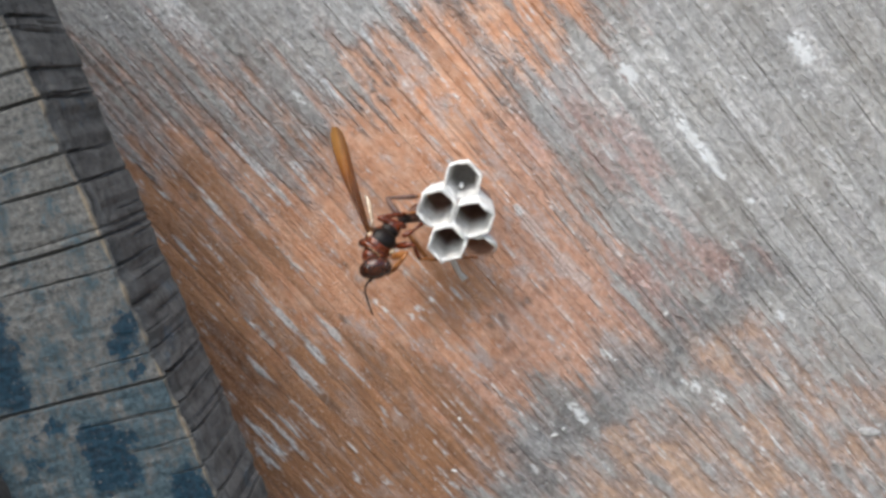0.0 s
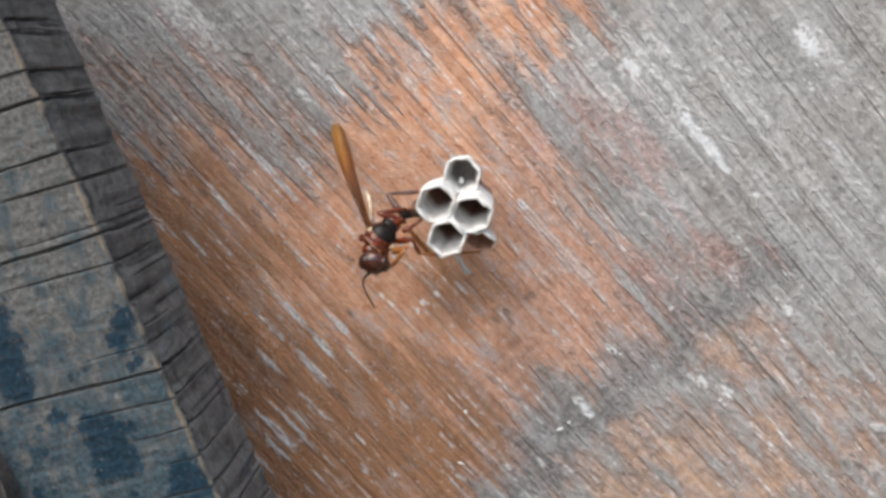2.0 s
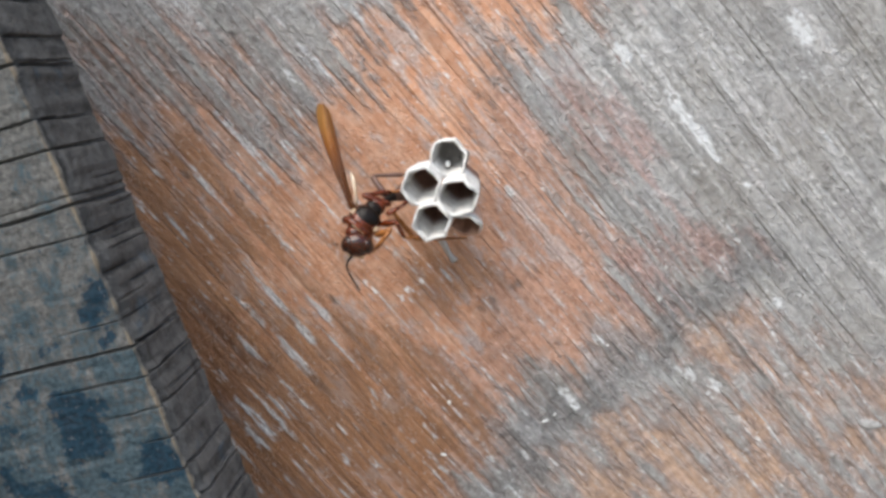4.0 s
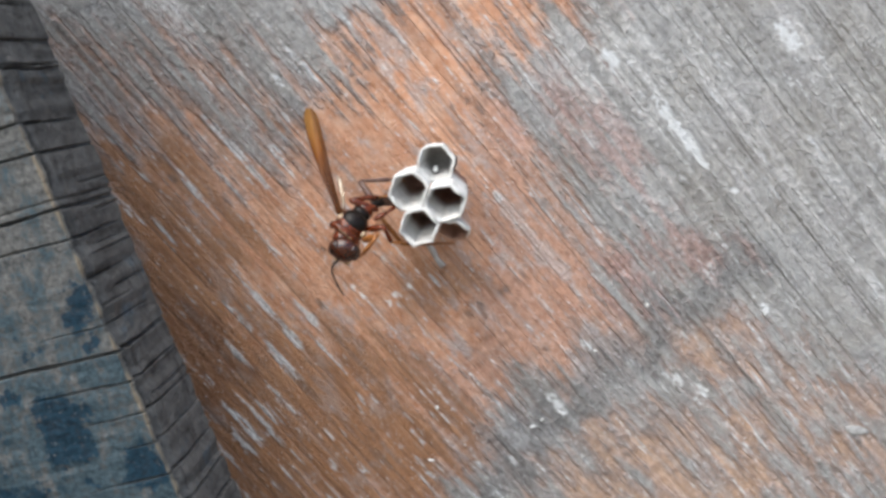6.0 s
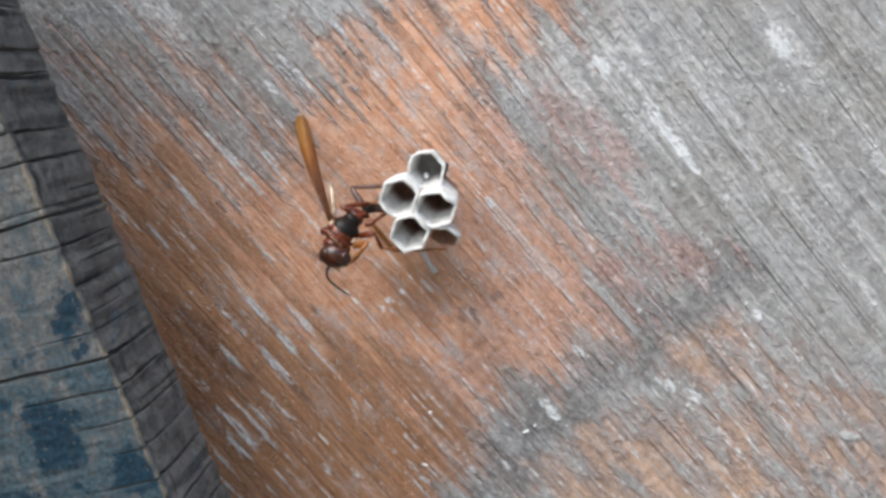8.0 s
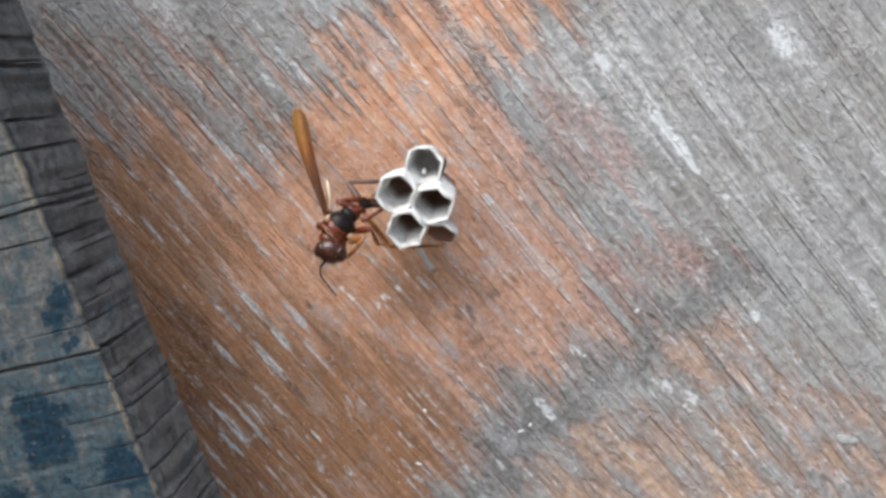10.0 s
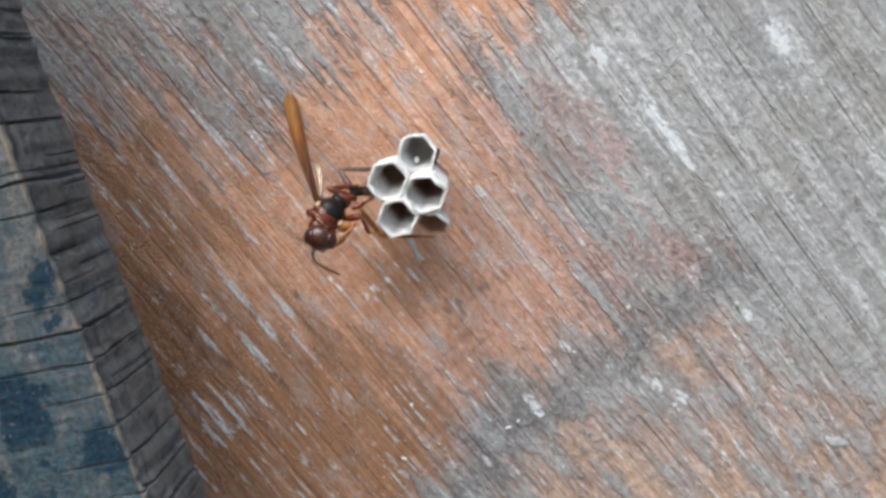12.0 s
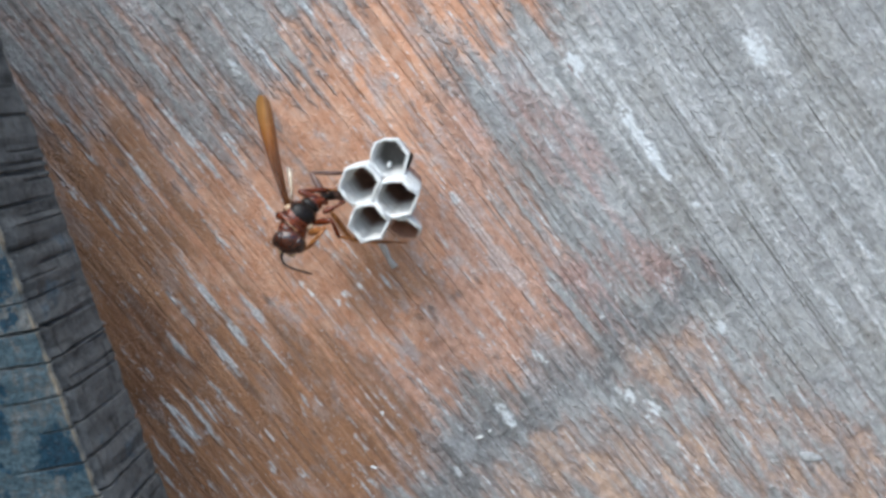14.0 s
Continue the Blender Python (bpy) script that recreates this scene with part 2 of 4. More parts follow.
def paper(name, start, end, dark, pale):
    """Chewed wood fibre: grey-white pulp at the rims; deeper in, brown pulp and painted shade."""
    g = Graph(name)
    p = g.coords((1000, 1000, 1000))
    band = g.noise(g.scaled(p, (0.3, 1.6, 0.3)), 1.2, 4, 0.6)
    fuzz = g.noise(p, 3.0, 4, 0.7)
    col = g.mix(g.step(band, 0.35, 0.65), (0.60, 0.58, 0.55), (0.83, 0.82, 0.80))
    # old grows with depth, so inner walls take a darker, shaded colour
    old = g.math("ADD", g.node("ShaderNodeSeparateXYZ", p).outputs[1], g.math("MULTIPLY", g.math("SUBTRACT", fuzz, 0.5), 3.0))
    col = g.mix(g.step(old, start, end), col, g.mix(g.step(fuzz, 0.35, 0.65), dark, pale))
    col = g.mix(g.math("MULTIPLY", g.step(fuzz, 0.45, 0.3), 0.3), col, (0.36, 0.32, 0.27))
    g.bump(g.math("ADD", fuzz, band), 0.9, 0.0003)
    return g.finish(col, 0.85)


def chitin(name, dark, light, rough=0.32, scale=2.0, coat=0.0):
    g = Graph(name)
    p = g.coords((1000, 1000, 1000))
    n = g.noise(p, scale, 4, 0.6)
    f = g.noise(p, 14.0, 2, 0.6)
    g.bump(f, 0.25, 0.00005)
    return g.finish(g.mix(g.step(n, 0.35, 0.65), dark, light), rough, Coat_Weight=coat, Coat_Roughness=0.06, Coat_IOR=1.9, Specular_IOR_Level=0.17)


def wing_film(name="amber_wing", solid=0.76):
    g = Graph(name)
    p = g.coords((1000, 1000, 1000))
    xyz = g.node("ShaderNodeSeparateXYZ", p).outputs
    n = g.noise(g.scaled(p, (0.3, 2.0, 1)), 1.0, 3, 0.5)
    along = g.math("ADD", xyz[0], g.math("MULTIPLY", g.math("SUBTRACT", n, 0.5), 4.0))
    edge = g.step(g.math("ADD", xyz[1], n), 0.75, 0.1)
    col = g.mix(g.step(along, 10.0, 17.0), (0.25, 0.085, 0.013), (0.38, 0.185, 0.050))
    col = g.mix(g.math("MULTIPLY", g.step(along, 14.0, 5.0), 0.9), col, (0.045, 0.013, 0.003))
    col = g.mix(g.math("MULTIPLY", edge, 0.70), col, (0.060, 0.018, 0.004))
    g.finish(col, 0.45, Specular_IOR_Level=0.2)
    clear = g.node("ShaderNodeBsdfTransparent", (0.74, 0.42, 0.15)).outputs[0]
    mixed = g.node("ShaderNodeMixShader", solid, clear, g.bsdf.outputs[0]).outputs[0]
    g.put(g.out.inputs[0], mixed)
    return g.mat


WOOD = board_wood()
PLANK, END = plank_wood(), end_grain()
DARK_WOOD = plain_wood("dark_weathered_wood", (0.03, 0.027, 0.025), (0.075, 0.066, 0.06))
WALL_WOOD = plain_wood("plain_grey_wood", (0.13, 0.12, 0.11), (0.24, 0.22, 0.20), 0.5)
EARTH = plain_wood("trodden_earth", (0.10, 0.085, 0.06), (0.19, 0.16, 0.12), 0.2)
SILVER = plain_wood("silvery_splinter_wood", (0.42, 0.40, 0.37), (0.60, 0.58, 0.55), 20.0)
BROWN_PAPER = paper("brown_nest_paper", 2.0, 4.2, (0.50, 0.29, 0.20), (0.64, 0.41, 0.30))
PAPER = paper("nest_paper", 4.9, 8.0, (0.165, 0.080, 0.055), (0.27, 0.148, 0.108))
# the shallow cell: its floor's shade is painted as dark grey
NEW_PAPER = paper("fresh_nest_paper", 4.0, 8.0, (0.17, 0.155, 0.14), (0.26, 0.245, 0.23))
EGG = chitin("egg_white", (0.72, 0.72, 0.70), (0.85, 0.85, 0.84), 0.25)
RUST = chitin("rust_brown_chitin", (0.028, 0.006, 0.002), (0.165, 0.032, 0.008), 0.20, coat=0.18)
BLACK = chitin("black_brown_chitin", (0.005, 0.004, 0.003), (0.014, 0.009, 0.007), 0.28)
AMBER = chitin("amber_chitin", (0.15, 0.052, 0.013), (0.32, 0.125, 0.034), 0.3, coat=0.2)
# pale for the hinges' white glint, painted in; jaws and stripe share it
HINGE = chitin("pale_hinge", (0.32, 0.20, 0.10), (0.50, 0.36, 0.22), 0.2, coat=0.6)
DUN = chitin("grey_brown_chitin", (0.060, 0.030, 0.022), (0.150, 0.085, 0.066), 0.40, coat=0.15)
SKULL = chitin("dark_red_chitin", (0.016, 0.0045, 0.002), (0.075, 0.017, 0.006), 0.14, coat=0.35)
EYE = chitin("eye_brown", (0.018, 0.006, 0.003), (0.05, 0.015, 0.007), 0.14, coat=0.3)
WING = wing_film()
# pale hindwing edge; its white glints are painted into the colour
SHEER = chitin("sheer_wing_glint", (0.40, 0.30, 0.20), (0.62, 0.52, 0.40), 0.15, coat=1.0)
VEIN = chitin("wing_vein", (0.06, 0.02, 0.006), (0.12, 0.045, 0.012))
CHALKY = chitin("chalk_white", (0.70, 0.70, 0.68), (0.82, 0.82, 0.80), 0.5)
HORN = chitin("pale_translucent_flake", (0.24, 0.235, 0.23), (0.36, 0.355, 0.35), 0.35)


# ---- mesh helpers ----
def part(name, bm, material, parent=None, label="", smooth=True):
    mesh = bpy.data.meshes.new(name)
    bmesh.ops.recalc_face_normals(bm, faces=bm.faces)
    bm.to_mesh(mesh)
    bm.free()
    mesh.materials.append(material)
    if smooth:
        for f in mesh.polygons:
            f.use_smooth = True
    ob = new(name, mesh)
    ob.parent = parent
    if label:
        ob["label"] = label
    return ob


def empty(name, m=Matrix()):
    ob = new(name)
    ob.empty_display_size = 0.005
    ob.matrix_world = m
    return ob


def tube(points, radii, sides=8, bm=None):
    """A round rod through points, in millimetres, with a radius at each."""
    bm = bm or bmesh.new()
    pts = [Vector(p) for p in points]
    rings, side = [], None
    for i, p in enumerate(pts):
        way = (pts[min(i + 1, len(pts) - 1)] - pts[max(i - 1, 0)]).normalized()
        side = way.orthogonal().normalized() if side is None else (side - way * side.dot(way)).normalized()
        up = way.cross(side)
        rings.append([bm.verts.new((p + (side * math.cos(a) + up * math.sin(a)) * radii[i]) * MM) for a in (2 * math.pi * k / sides for k in range(sides))])
    for a, b in zip(rings, rings[1:]):
        for k in range(sides):
            bm.faces.new((a[k], a[(k + 1) % sides], b[(k + 1) % sides], b[k]))
    bm.faces.new(rings[0][::-1]), bm.faces.new(rings[-1])
    return bm


def curve(points, n=6):
    """Points of a smooth line through the given ones."""
    pts = [Vector(p) for p in points]
    ext = [2 * pts[0] - pts[1]] + pts + [2 * pts[-1] - pts[-2]]
    out = []
    for a, b, c, d in zip(ext, ext[1:], ext[2:], ext[3:]):
        for k in range(n):
            t = k / n
            out.append(0.5 * (2 * b + (c - a) * t + (2 * a - 5 * b + 4 * c - d) * t * t + (3 * b - a - 3 * c + d) * t ** 3))
    return out + [pts[-1]]


def egg(centre, radii, turn=Matrix(), shape=lambda v: v, bm=None, fine=3):
    """A rounded body: a sphere shaped by a function, stretched, turned and placed, in millimetres."""
    own = bmesh.new()
    bmesh.ops.create_icosphere(own, subdivisions=fine, radius=1)
    for v in own.verts:
        w = shape(v.co.copy())
        v.co = (Vector(centre) + turn.to_3x3() @ Vector((w.x * radii[0], w.y * radii[1], w.z * radii[2]))) * MM
    return own


def lattice(values, n, seed):
    """Smooth random values along a line, for arrays."""
    rng = np.random.default_rng(seed)
    table = rng.random(n)
    i = np.floor(values).astype(int)
    f = values - i
    f = f * f * (3 - 2 * f)
    return table[i % n] * (1 - f) + table[(i + 1) % n] * f


def lattice2(x, y, seed):
    rng = np.random.default_rng(seed)
    table = rng.random((256, 256))
    i, j = np.floor(x).astype(int), np.floor(y).astype(int)
    f, h = x - i, y - j
    f, h = f * f * (3 - 2 * f), h * h * (3 - 2 * h)
    a = table[i % 256, j % 256] * (1 - f) + table[(i + 1) % 256, j % 256] * f
    b = table[i % 256, (j + 1) % 256] * (1 - f) + table[(i + 1) % 256, (j + 1) % 256] * f
    return a * (1 - h) + b * h


def sheet(name, xs, ys, heights, thick, material, m, fields=()):
    """A board: a relief over a grid (centimetres), closed at the sides and the back; fields: named values on its grid."""
    nx, ny = len(xs), len(ys)
    gx, gy = np.meshgrid(xs, ys, indexing="ij")
    top = np.stack([gx, gy, heights], -1).reshape(-1, 3)
    low = np.array([(xs[i], ys[j], -thick) for i, j in ((0, 0), (nx - 1, 0), (nx - 1, ny - 1), (0, ny - 1))])
    verts = (np.concatenate([top, low]) * CM).astype(np.float32)
    idx = np.arange(nx * ny, dtype=np.int32).reshape(nx, ny)
    quads = np.stack([idx[:-1, :-1], idx[1:, :-1], idx[1:, 1:], idx[:-1, 1:]], -1).reshape(-1)
    base = nx * ny
    more = []
    for k, rim in enumerate((idx[:, 0], idx[-1, :], idx[::-1, -1], idx[::-1][-1][::-1])):
        more.append([int(i) for i in rim[::-1]] + [base + k, base + (k + 1) % 4])
    more.append([base + 3, base + 2, base + 1, base])
    corners = np.concatenate([quads, np.array([i for f in more for i in f], np.int32)])
    counts = np.array([4] * (len(quads) // 4) + [len(f) for f in more], np.int32)
    mesh = bpy.data.meshes.new(name)
    mesh.vertices.add(len(verts))
    mesh.vertices.foreach_set("co", verts.ravel())
    mesh.loops.add(len(corners))
    mesh.loops.foreach_set("vertex_index", corners.astype(np.int32))
    mesh.polygons.add(len(counts))
    mesh.polygons.foreach_set("loop_start", np.concatenate([[0], np.cumsum(counts)[:-1]]).astype(np.int32))
    mesh.update(calc_edges=True)
    for key in fields:
        layer = mesh.attributes.new(key, "FLOAT", "POINT")
        layer.data.foreach_set("value", np.concatenate([np.asarray(fields[key]).ravel(), np.zeros(4)]).astype(np.float32))
    mesh.polygons.foreach_set("use_smooth", np.concatenate([np.ones(len(quads) // 4, bool), np.zeros(len(more), bool)]))
    mesh.materials.append(material)
    ob = new(name, mesh)
    ob.matrix_world = m
    return ob


def spaced(lo, hi, fine_lo, fine_hi, step, coarse):
    return np.concatenate([np.arange(lo, fine_lo - 1e-6, coarse), np.arange(fine_lo, fine_hi, step), np.arange(fine_hi, hi + 1e-6, coarse)])


# ---- the large structure ----
GRAIN = 48.5  # degrees by which the board's grain falls to the right
# Outlines on the board, in centimetres along and across it. The old varnish:
VARNISH = [(-7.3, -3.2), (-6.5, -1.9), (-5.5, -0.8), (-4.4, -0.3), (-3.8, 0.4), (-4.0, 1.4), (-3.8, 2.5), (-4.0, 3.6), (-3.0, 4.8), (-2.1, 5.0), (-1.8, 4.3), (-1.9, 3.2), (-2.4, 2.6), (-2.0, 2.3), (-0.9, 2.5), (-0.2, 2.7), (1.5, 2.3), (2.5, 1.8), (3.1, 1.7), (3.0, 0.5), (3.1, -0.8), (3.3, -2.1), (3.8, -4.7), (-1.5, -10.7)]
WORN = [(-7.2, -3.2), (-5.2, -1.0), (-3.6, 0.2), (-2.6, -0.6), (-3.2, -2.2), (-4.6, -3.0), (-6.2, -4.2)]
REMNANT = [(3.8, 2.2), (4.5, 3.4), (5.8, 3.5), (6.4, 3.0), (6.8, 4.2), (8.5, 5.0), (10.5, 3.5), (5.8, -2.0), (4.4, -1.8), (4.2, 0.3), (4.6, 1.1), (5.6, 1.6), (5.2, 2.1), (4.5, 1.9)]
BLUSHES = [
    [(-1.2, 3.1), (-0.8, 3.8), (0.2, 3.6), (1.1, 3.9), (0.9, 3.2), (-0.3, 2.9)],
    [(1.9, 2.0), (2.0, 3.1), (2.2, 3.7), (3.5, 4.0), (3.3, 2.9), (2.9, 2.2), (2.5, 1.7)],
]
# a bare grey band across the grain, where a batten once lay
BARE = [(3.0, 1.8), (3.1, 2.9), (3.0, 4.0), (3.9, 4.4), (4.1, 3.5), (4.0, 2.2), (4.0, 1.4), (3.9, 0.7), (4.1, 0.2), (4.3, -1.3), (4.0, -3.1), (3.6, -3.0), (3.1, -0.4), (3.1, 0.6)]
PINK = [(-1.7, 2.4), (-0.1, 2.7), (1.7, 2.3), (2.6, 1.6), (2.9, 0.5), (3.0, -0.9), (3.0, -3.0), (1.2, -2.2), (1.2, 0.1), (-0.2, 1.0)]
GOLD = [(-6.5, -3.5), (-4.5, -2.1), (-2.9, -2.4), (-1.5, -3.0), (-0.3, -2.6), (1.5, -1.9), (2.6, -1.7), (3.6, -3.2), (2.8, -5.8), (0.0, -8.9), (-5.7, -5.0)]
DEEP = [(-2.4, -4.9), (-1.8, -3.9), (-0.6, -4.3), (-0.6, -5.0), (-0.6, -5.5), (-1.1, -5.6)]
# soft shadow below the nest, painted on in golden brown
NEST_SHADE = [(-0.5, -0.6), (0.1, 0.3), (1.0, 0.1), (1.1, -0.7), (0.7, -1.4), (0.0, -1.2)]
# Spots: along, across, reach along, reach across, weight.
BLEACH = [
    (-0.92, 4.54, 2.04, 1.12, 1.00), (0.56, 4.43, 1.43, 0.71, 0.70), (-2.08, 4.13, 1.63, 0.82, 0.50), (-4.27, 0.03, 1.53, 0.82, 0.90),
    (-4.23, 1.95, 1.22, 0.61, 0.70), (-0.95, 3.79, 1.02, 0.61, 0.80), (-6.45, -0.52, 1.63, 1.02, 0.50), (1.31, 6.82, 0.71, 0.61, 0.60),
    (4.88, 1.75, 0.92, 0.71, 0.80), (-4.80, 1.20, 1.53, 0.61, 0.60),
]
CHALK = [
    (1.15, 4.64, 1.05, 0.12, 4.0), (1.76, 4.64, 0.43, 0.08, 1.5), (-0.57, 4.45, 0.36, 0.20, 1.7), (1.17, 7.04, 0.42, 0.24, 2.2), (1.72, 6.6, 0.2, 0.1, 1),
    (4.61, 1.7, 0.33, 0.28, 1.2), (5.12, 1.99, 0.39, 0.17, 1.2), (5.28, 1.81, 0.24, 0.07, 1.4), (2.58, 4.78, 0.12, 0.08, 1.5), (-4.34, -0.2, 0.28, 0.11, 1.2),
    (3.6, -0.25, 0.43, 0.17, 1.2), (4.62, 3.91, 0.33, 0.15, 0.8),
    (-0.57, -1.7, 0.3, 0.09, 1.2), (0.04, -1.24, 0.17, 0.1, 1.1), (3.11, 0.86, 0.33, 0.13, 0.9), (3.15, 2.25, 0.11, 0.09, 1.4),
    (0.02, -1.40, 0.17, 0.09, 1.6), (0.04, -1.13, 0.15, 0.08, 1.5), (0.04, -0.89, 0.11, 0.08, 1.5),
]
# Rows of raised silvery fibres: along, across, half their length, reach across, weight.
SCUFFS = [
    (-1.71, -3.77, 0.52, 0.1, 0.9), (-1.58, -3.23, 0.39, 0.1, 1), (-0.24, -3.73, 1.12, 0.12, 1.1), (-0.71, -3.25, 0.41, 0.09, 1), (-1.18, -4.29, 0.35, 0.09, 0.8),
    (0.1, -4.26, 0.74, 0.09, 1), (0.18, -4.85, 0.99, 0.07, 1.1), (-0.13, -4.66, 0.53, 0.05, 1.2), (-0.18, -5.17, 0.56, 0.07, 1), (0.07, -5.41, 0.72, 0.08, 1),
    (0.12, -5.86, 0.39, 0.05, 1), (-0.81, -2.74, 0.52, 0.1, 0.7), (0.09, -2.88, 0.62, 0.15, 0.5), (-3.93, -3.68, 0.54, 0.11, 0.6), (2.09, -3.59, 0.5, 0.1, 0.8),
    (2.38, -2.74, 0.42, 0.09, 0.7), (-3.33, 0.55, 0.44, 0.11, 0.6), (-4.22, 0.26, 0.59, 0.13, 0.8), (-3.67, -1.63, 0.97, 0.11, 0.8), (-3.95, -2.79, 0.39, 0.07, 0.7),
]
PITS = [(1.30, 0.80), (1.28, 0.65), (1.27, 0.41), (1.23, 0.26), (1.12, -0.45), (1.18, -0.18), (1.36, -0.24), (1.21, -0.43), (1.59, 3.06), (-1.54, -1.63), (7.57, 2.37), (7.76, 2.51), (7.96, 2.67), (7.84, 3.33)]
# Open checks: place across the grain, from and to along it, depth.
CHECKS = [
    (4.55, 2.0, 7.2, 0.05), (6.28, -0.6, 2.8, 0.045), (7.7, 0.7, 3.2, 0.045), (7.24, 1.9, 3.9, 0.05), (5.34, 0.5, 2.8, 0.03),
    (3.83, 1.0, 5.5, 0.04), (5.33, 2.9, 6.5, 0.04), (1.14, 4.6, 7.0, 0.045), (2.84, 4.3, 7.0, 0.045), (2.4, -4.0, -0.7, 0.04),
    (2.78, -3.7, -2.7, 0.035), (3.89, -2.8, -1.6, 0.04), (4.57, -2.1, -0.9, 0.03), (1.22, -3.9, -2.1, 0.03), (1.17, -4.6, -3.4, 0.03),
    (-2.61, -8.1, -6.7, 0.04), (-1.62, -6.8, -5.0, 0.035), (6.68, -0.3, 1.1, 0.03), (8.35, 1.2, 2.3, 0.035), (1.86, 3.1, 3.9, 0.04),
    (1.34, -0.8, 2.3, 0.02), (1.46, 3.0, 3.9, 0.03),
]


def smooth_step(x, low, high):
    x = np.clip((x - low) / (high - low), 0, 1)
    return x * x * (3 - 2 * x)


def cloud(x, y, seed, octaves=4, gain=0.6):
    """Layered random values round 0."""
    total, size = 0.0, 1.0
    for k in range(octaves):
        total = total + size * (lattice2(x * 2 ** k + 37.7 * (k + 1) + seed, y * 2 ** k + 53.3 * (k + 1), seed + k) - 0.5)
        size *= gain
    return total


def inside(u, v, outline):
    """Centimetres from an outline: above 0 within it."""
    least, within = np.full(u.shape, 1e9), np.zeros(u.shape, bool)
    for (ax, ay), (bx, by) in zip(outline, outline[1:] + outline[:1]):
        ex, ey = bx - ax, by - ay
        f = np.clip(((u - ax) * ex + (v - ay) * ey) / (ex * ex + ey * ey), 0, 1)
        least = np.minimum(least, (u - ax - f * ex) ** 2 + (v - ay - f * ey) ** 2)
        if ey:
            within ^= ((v >= ay) != (v >= by)) & (u < ax + (v - ay) / ey * ex)
    return np.sqrt(least) * np.where(within, 1, -1)


def spots(u, v, rows):
    total = np.zeros(u.shape)
    for cu, cv, ru, rv, weight in rows:
        total += weight * smooth_step(1 - np.hypot((u - cu) / ru, (v - cv) / rv), 0, 1)
    return total


def board():
    xs = spaced(-40, 40, -10, 10, 0.055, 1.5)
    ys = spaced(-14, 14, -7.4, 9.8, 0.0125, 0.3)
    u, v = np.meshgrid(xs, ys, indexing="ij")
    # the grain swings a little across the board
    w = v + (0.025 + 0.027 * smooth_step(v, 0.5, 3.5)) * u + (lattice(u * 0.25 + 40, 64, 5) - 0.5) * 0.05
    fray, fine = cloud(u * 0.22, w * 4.5, 11), cloud(u * 0.9, w * 13.0, 12)
    speck, patch = cloud(u * 9.0, w * 13.0, 13, 3), cloud(u * 0.8, w * 1.7, 14)
    qu, qv = u + 0.7 * cloud(u * 0.9, v * 1.6, 15, 4), v + 0.35 * cloud(u * 0.9, v * 1.2, 16, 4)
    frayed = 1.7 * fray + 1.0 * fine + 0.7 * speck

    def stain(outline, soft, ragged=1.0):
        return smooth_step(inside(qu, qv, outline) / soft + ragged * (0.8 * frayed + patch), -0.5, 0.6)

    worn = smooth_step(inside(qu, qv, WORN), -1.2, 0.6)
    main = np.clip(inside(qu, qv, VARNISH) / (1.1 + 1.4 * worn), -1.8, 1.8) - 0.28 * worn + (0.70 - 0.15 * worn) * frayed + 0.4 * patch
    rest = np.clip(inside(qu, qv, REMNANT) / 0.8, -2, 0.15) + 0.9 * cloud(u * 1.3, w * 2.6, 26, 5, 0.7) + 0.45 * frayed
    fields = {
        "varnish": np.maximum(smooth_step(main, -0.95, 1.0), 0.78 * smooth_step(rest, -1.0, 1.0)),
        "tan": smooth_step(inside(qu, qv, REMNANT), -0.5, 0.3),
        "pink": stain(PINK, 0.9),
        "gold": np.maximum(stain(GOLD, 1.1, 0.8), 0.75 * stain(NEST_SHADE, 0.5, 0.6)),
        "deep": stain(DEEP, 0.7, 0.8),
        "blush": np.maximum(*(smooth_step(np.clip(inside(qu, qv, b) / 0.6, -2, 0.6) + 0.9 * frayed + 0.9 * patch, -0.6, 1.0) for b in BLUSHES)),
        "bare": stain(BARE, 0.6, 0.4),
        "bleach": smooth_step(spots(qu, qv, BLEACH) + 0.9 * frayed, 0.1, 0.95),
        "wear": np.maximum(0.6 * smooth_step(fine + 0.6 * fray + 0.3 * speck, 0.32, 0.60), 0.8 * smooth_step(cloud(u * 1.5, w * 2.6, 25, 5, 0.7) + 0.3 * speck, 0.18, 0.60)),
    }
    fields["wear"] *= 1 - 0.5 * fields["gold"]
    fields["saw"] = smooth_step(cloud(u * 11.0, w * 1.3, 27, 2), -0.3, 0.3) * smooth_step(cloud(u * 0.5, w * 0.9, 28, 3), -0.15, 0.3)
    fibres = cloud(u * 1.1, w * 15.0, 17, 4, 0.65)
    rub = np.minimum(spots(u, w, [(a, b, 1.35 * c, 1.5 * d, 1.6 * e) for a, b, c, d, e in SCUFFS]), 1.1)
    fields["silver"] = smooth_step(0.76 * rub + 1.25 * fibres + 0.6 * speck, 0.58, 0.84)
    mu, mw = u + 0.20 * cloud(u * 4, v * 4, 19, 3), w + 0.03 * cloud(u * 4, v * 4, 20, 3)
    marks = spots(mu, mw, CHALK)
    fields["chalk"] = smooth_step(marks + 3.4 * np.minimum(marks, 0.8) * cloud(u * 13, v * 15, 18, 3), 0.55, 0.85)
    # relief
    h = 0.010 * cloud(u * 0.12, w * 2.2, 1, 2) + 0.005 * cloud(u * 0.4, w * 8, 2, 3) + 0.006 * speck
    h += 0.006 * fields["silver"] + 0.004 * fields["chalk"] - 0.003 * fields["bare"]
    dirt_shade = 0.6 * smooth_step(np.minimum(rub, 1) * (0.25 - 1.6 * fibres - 0.5 * speck), 0.35, 0.75)
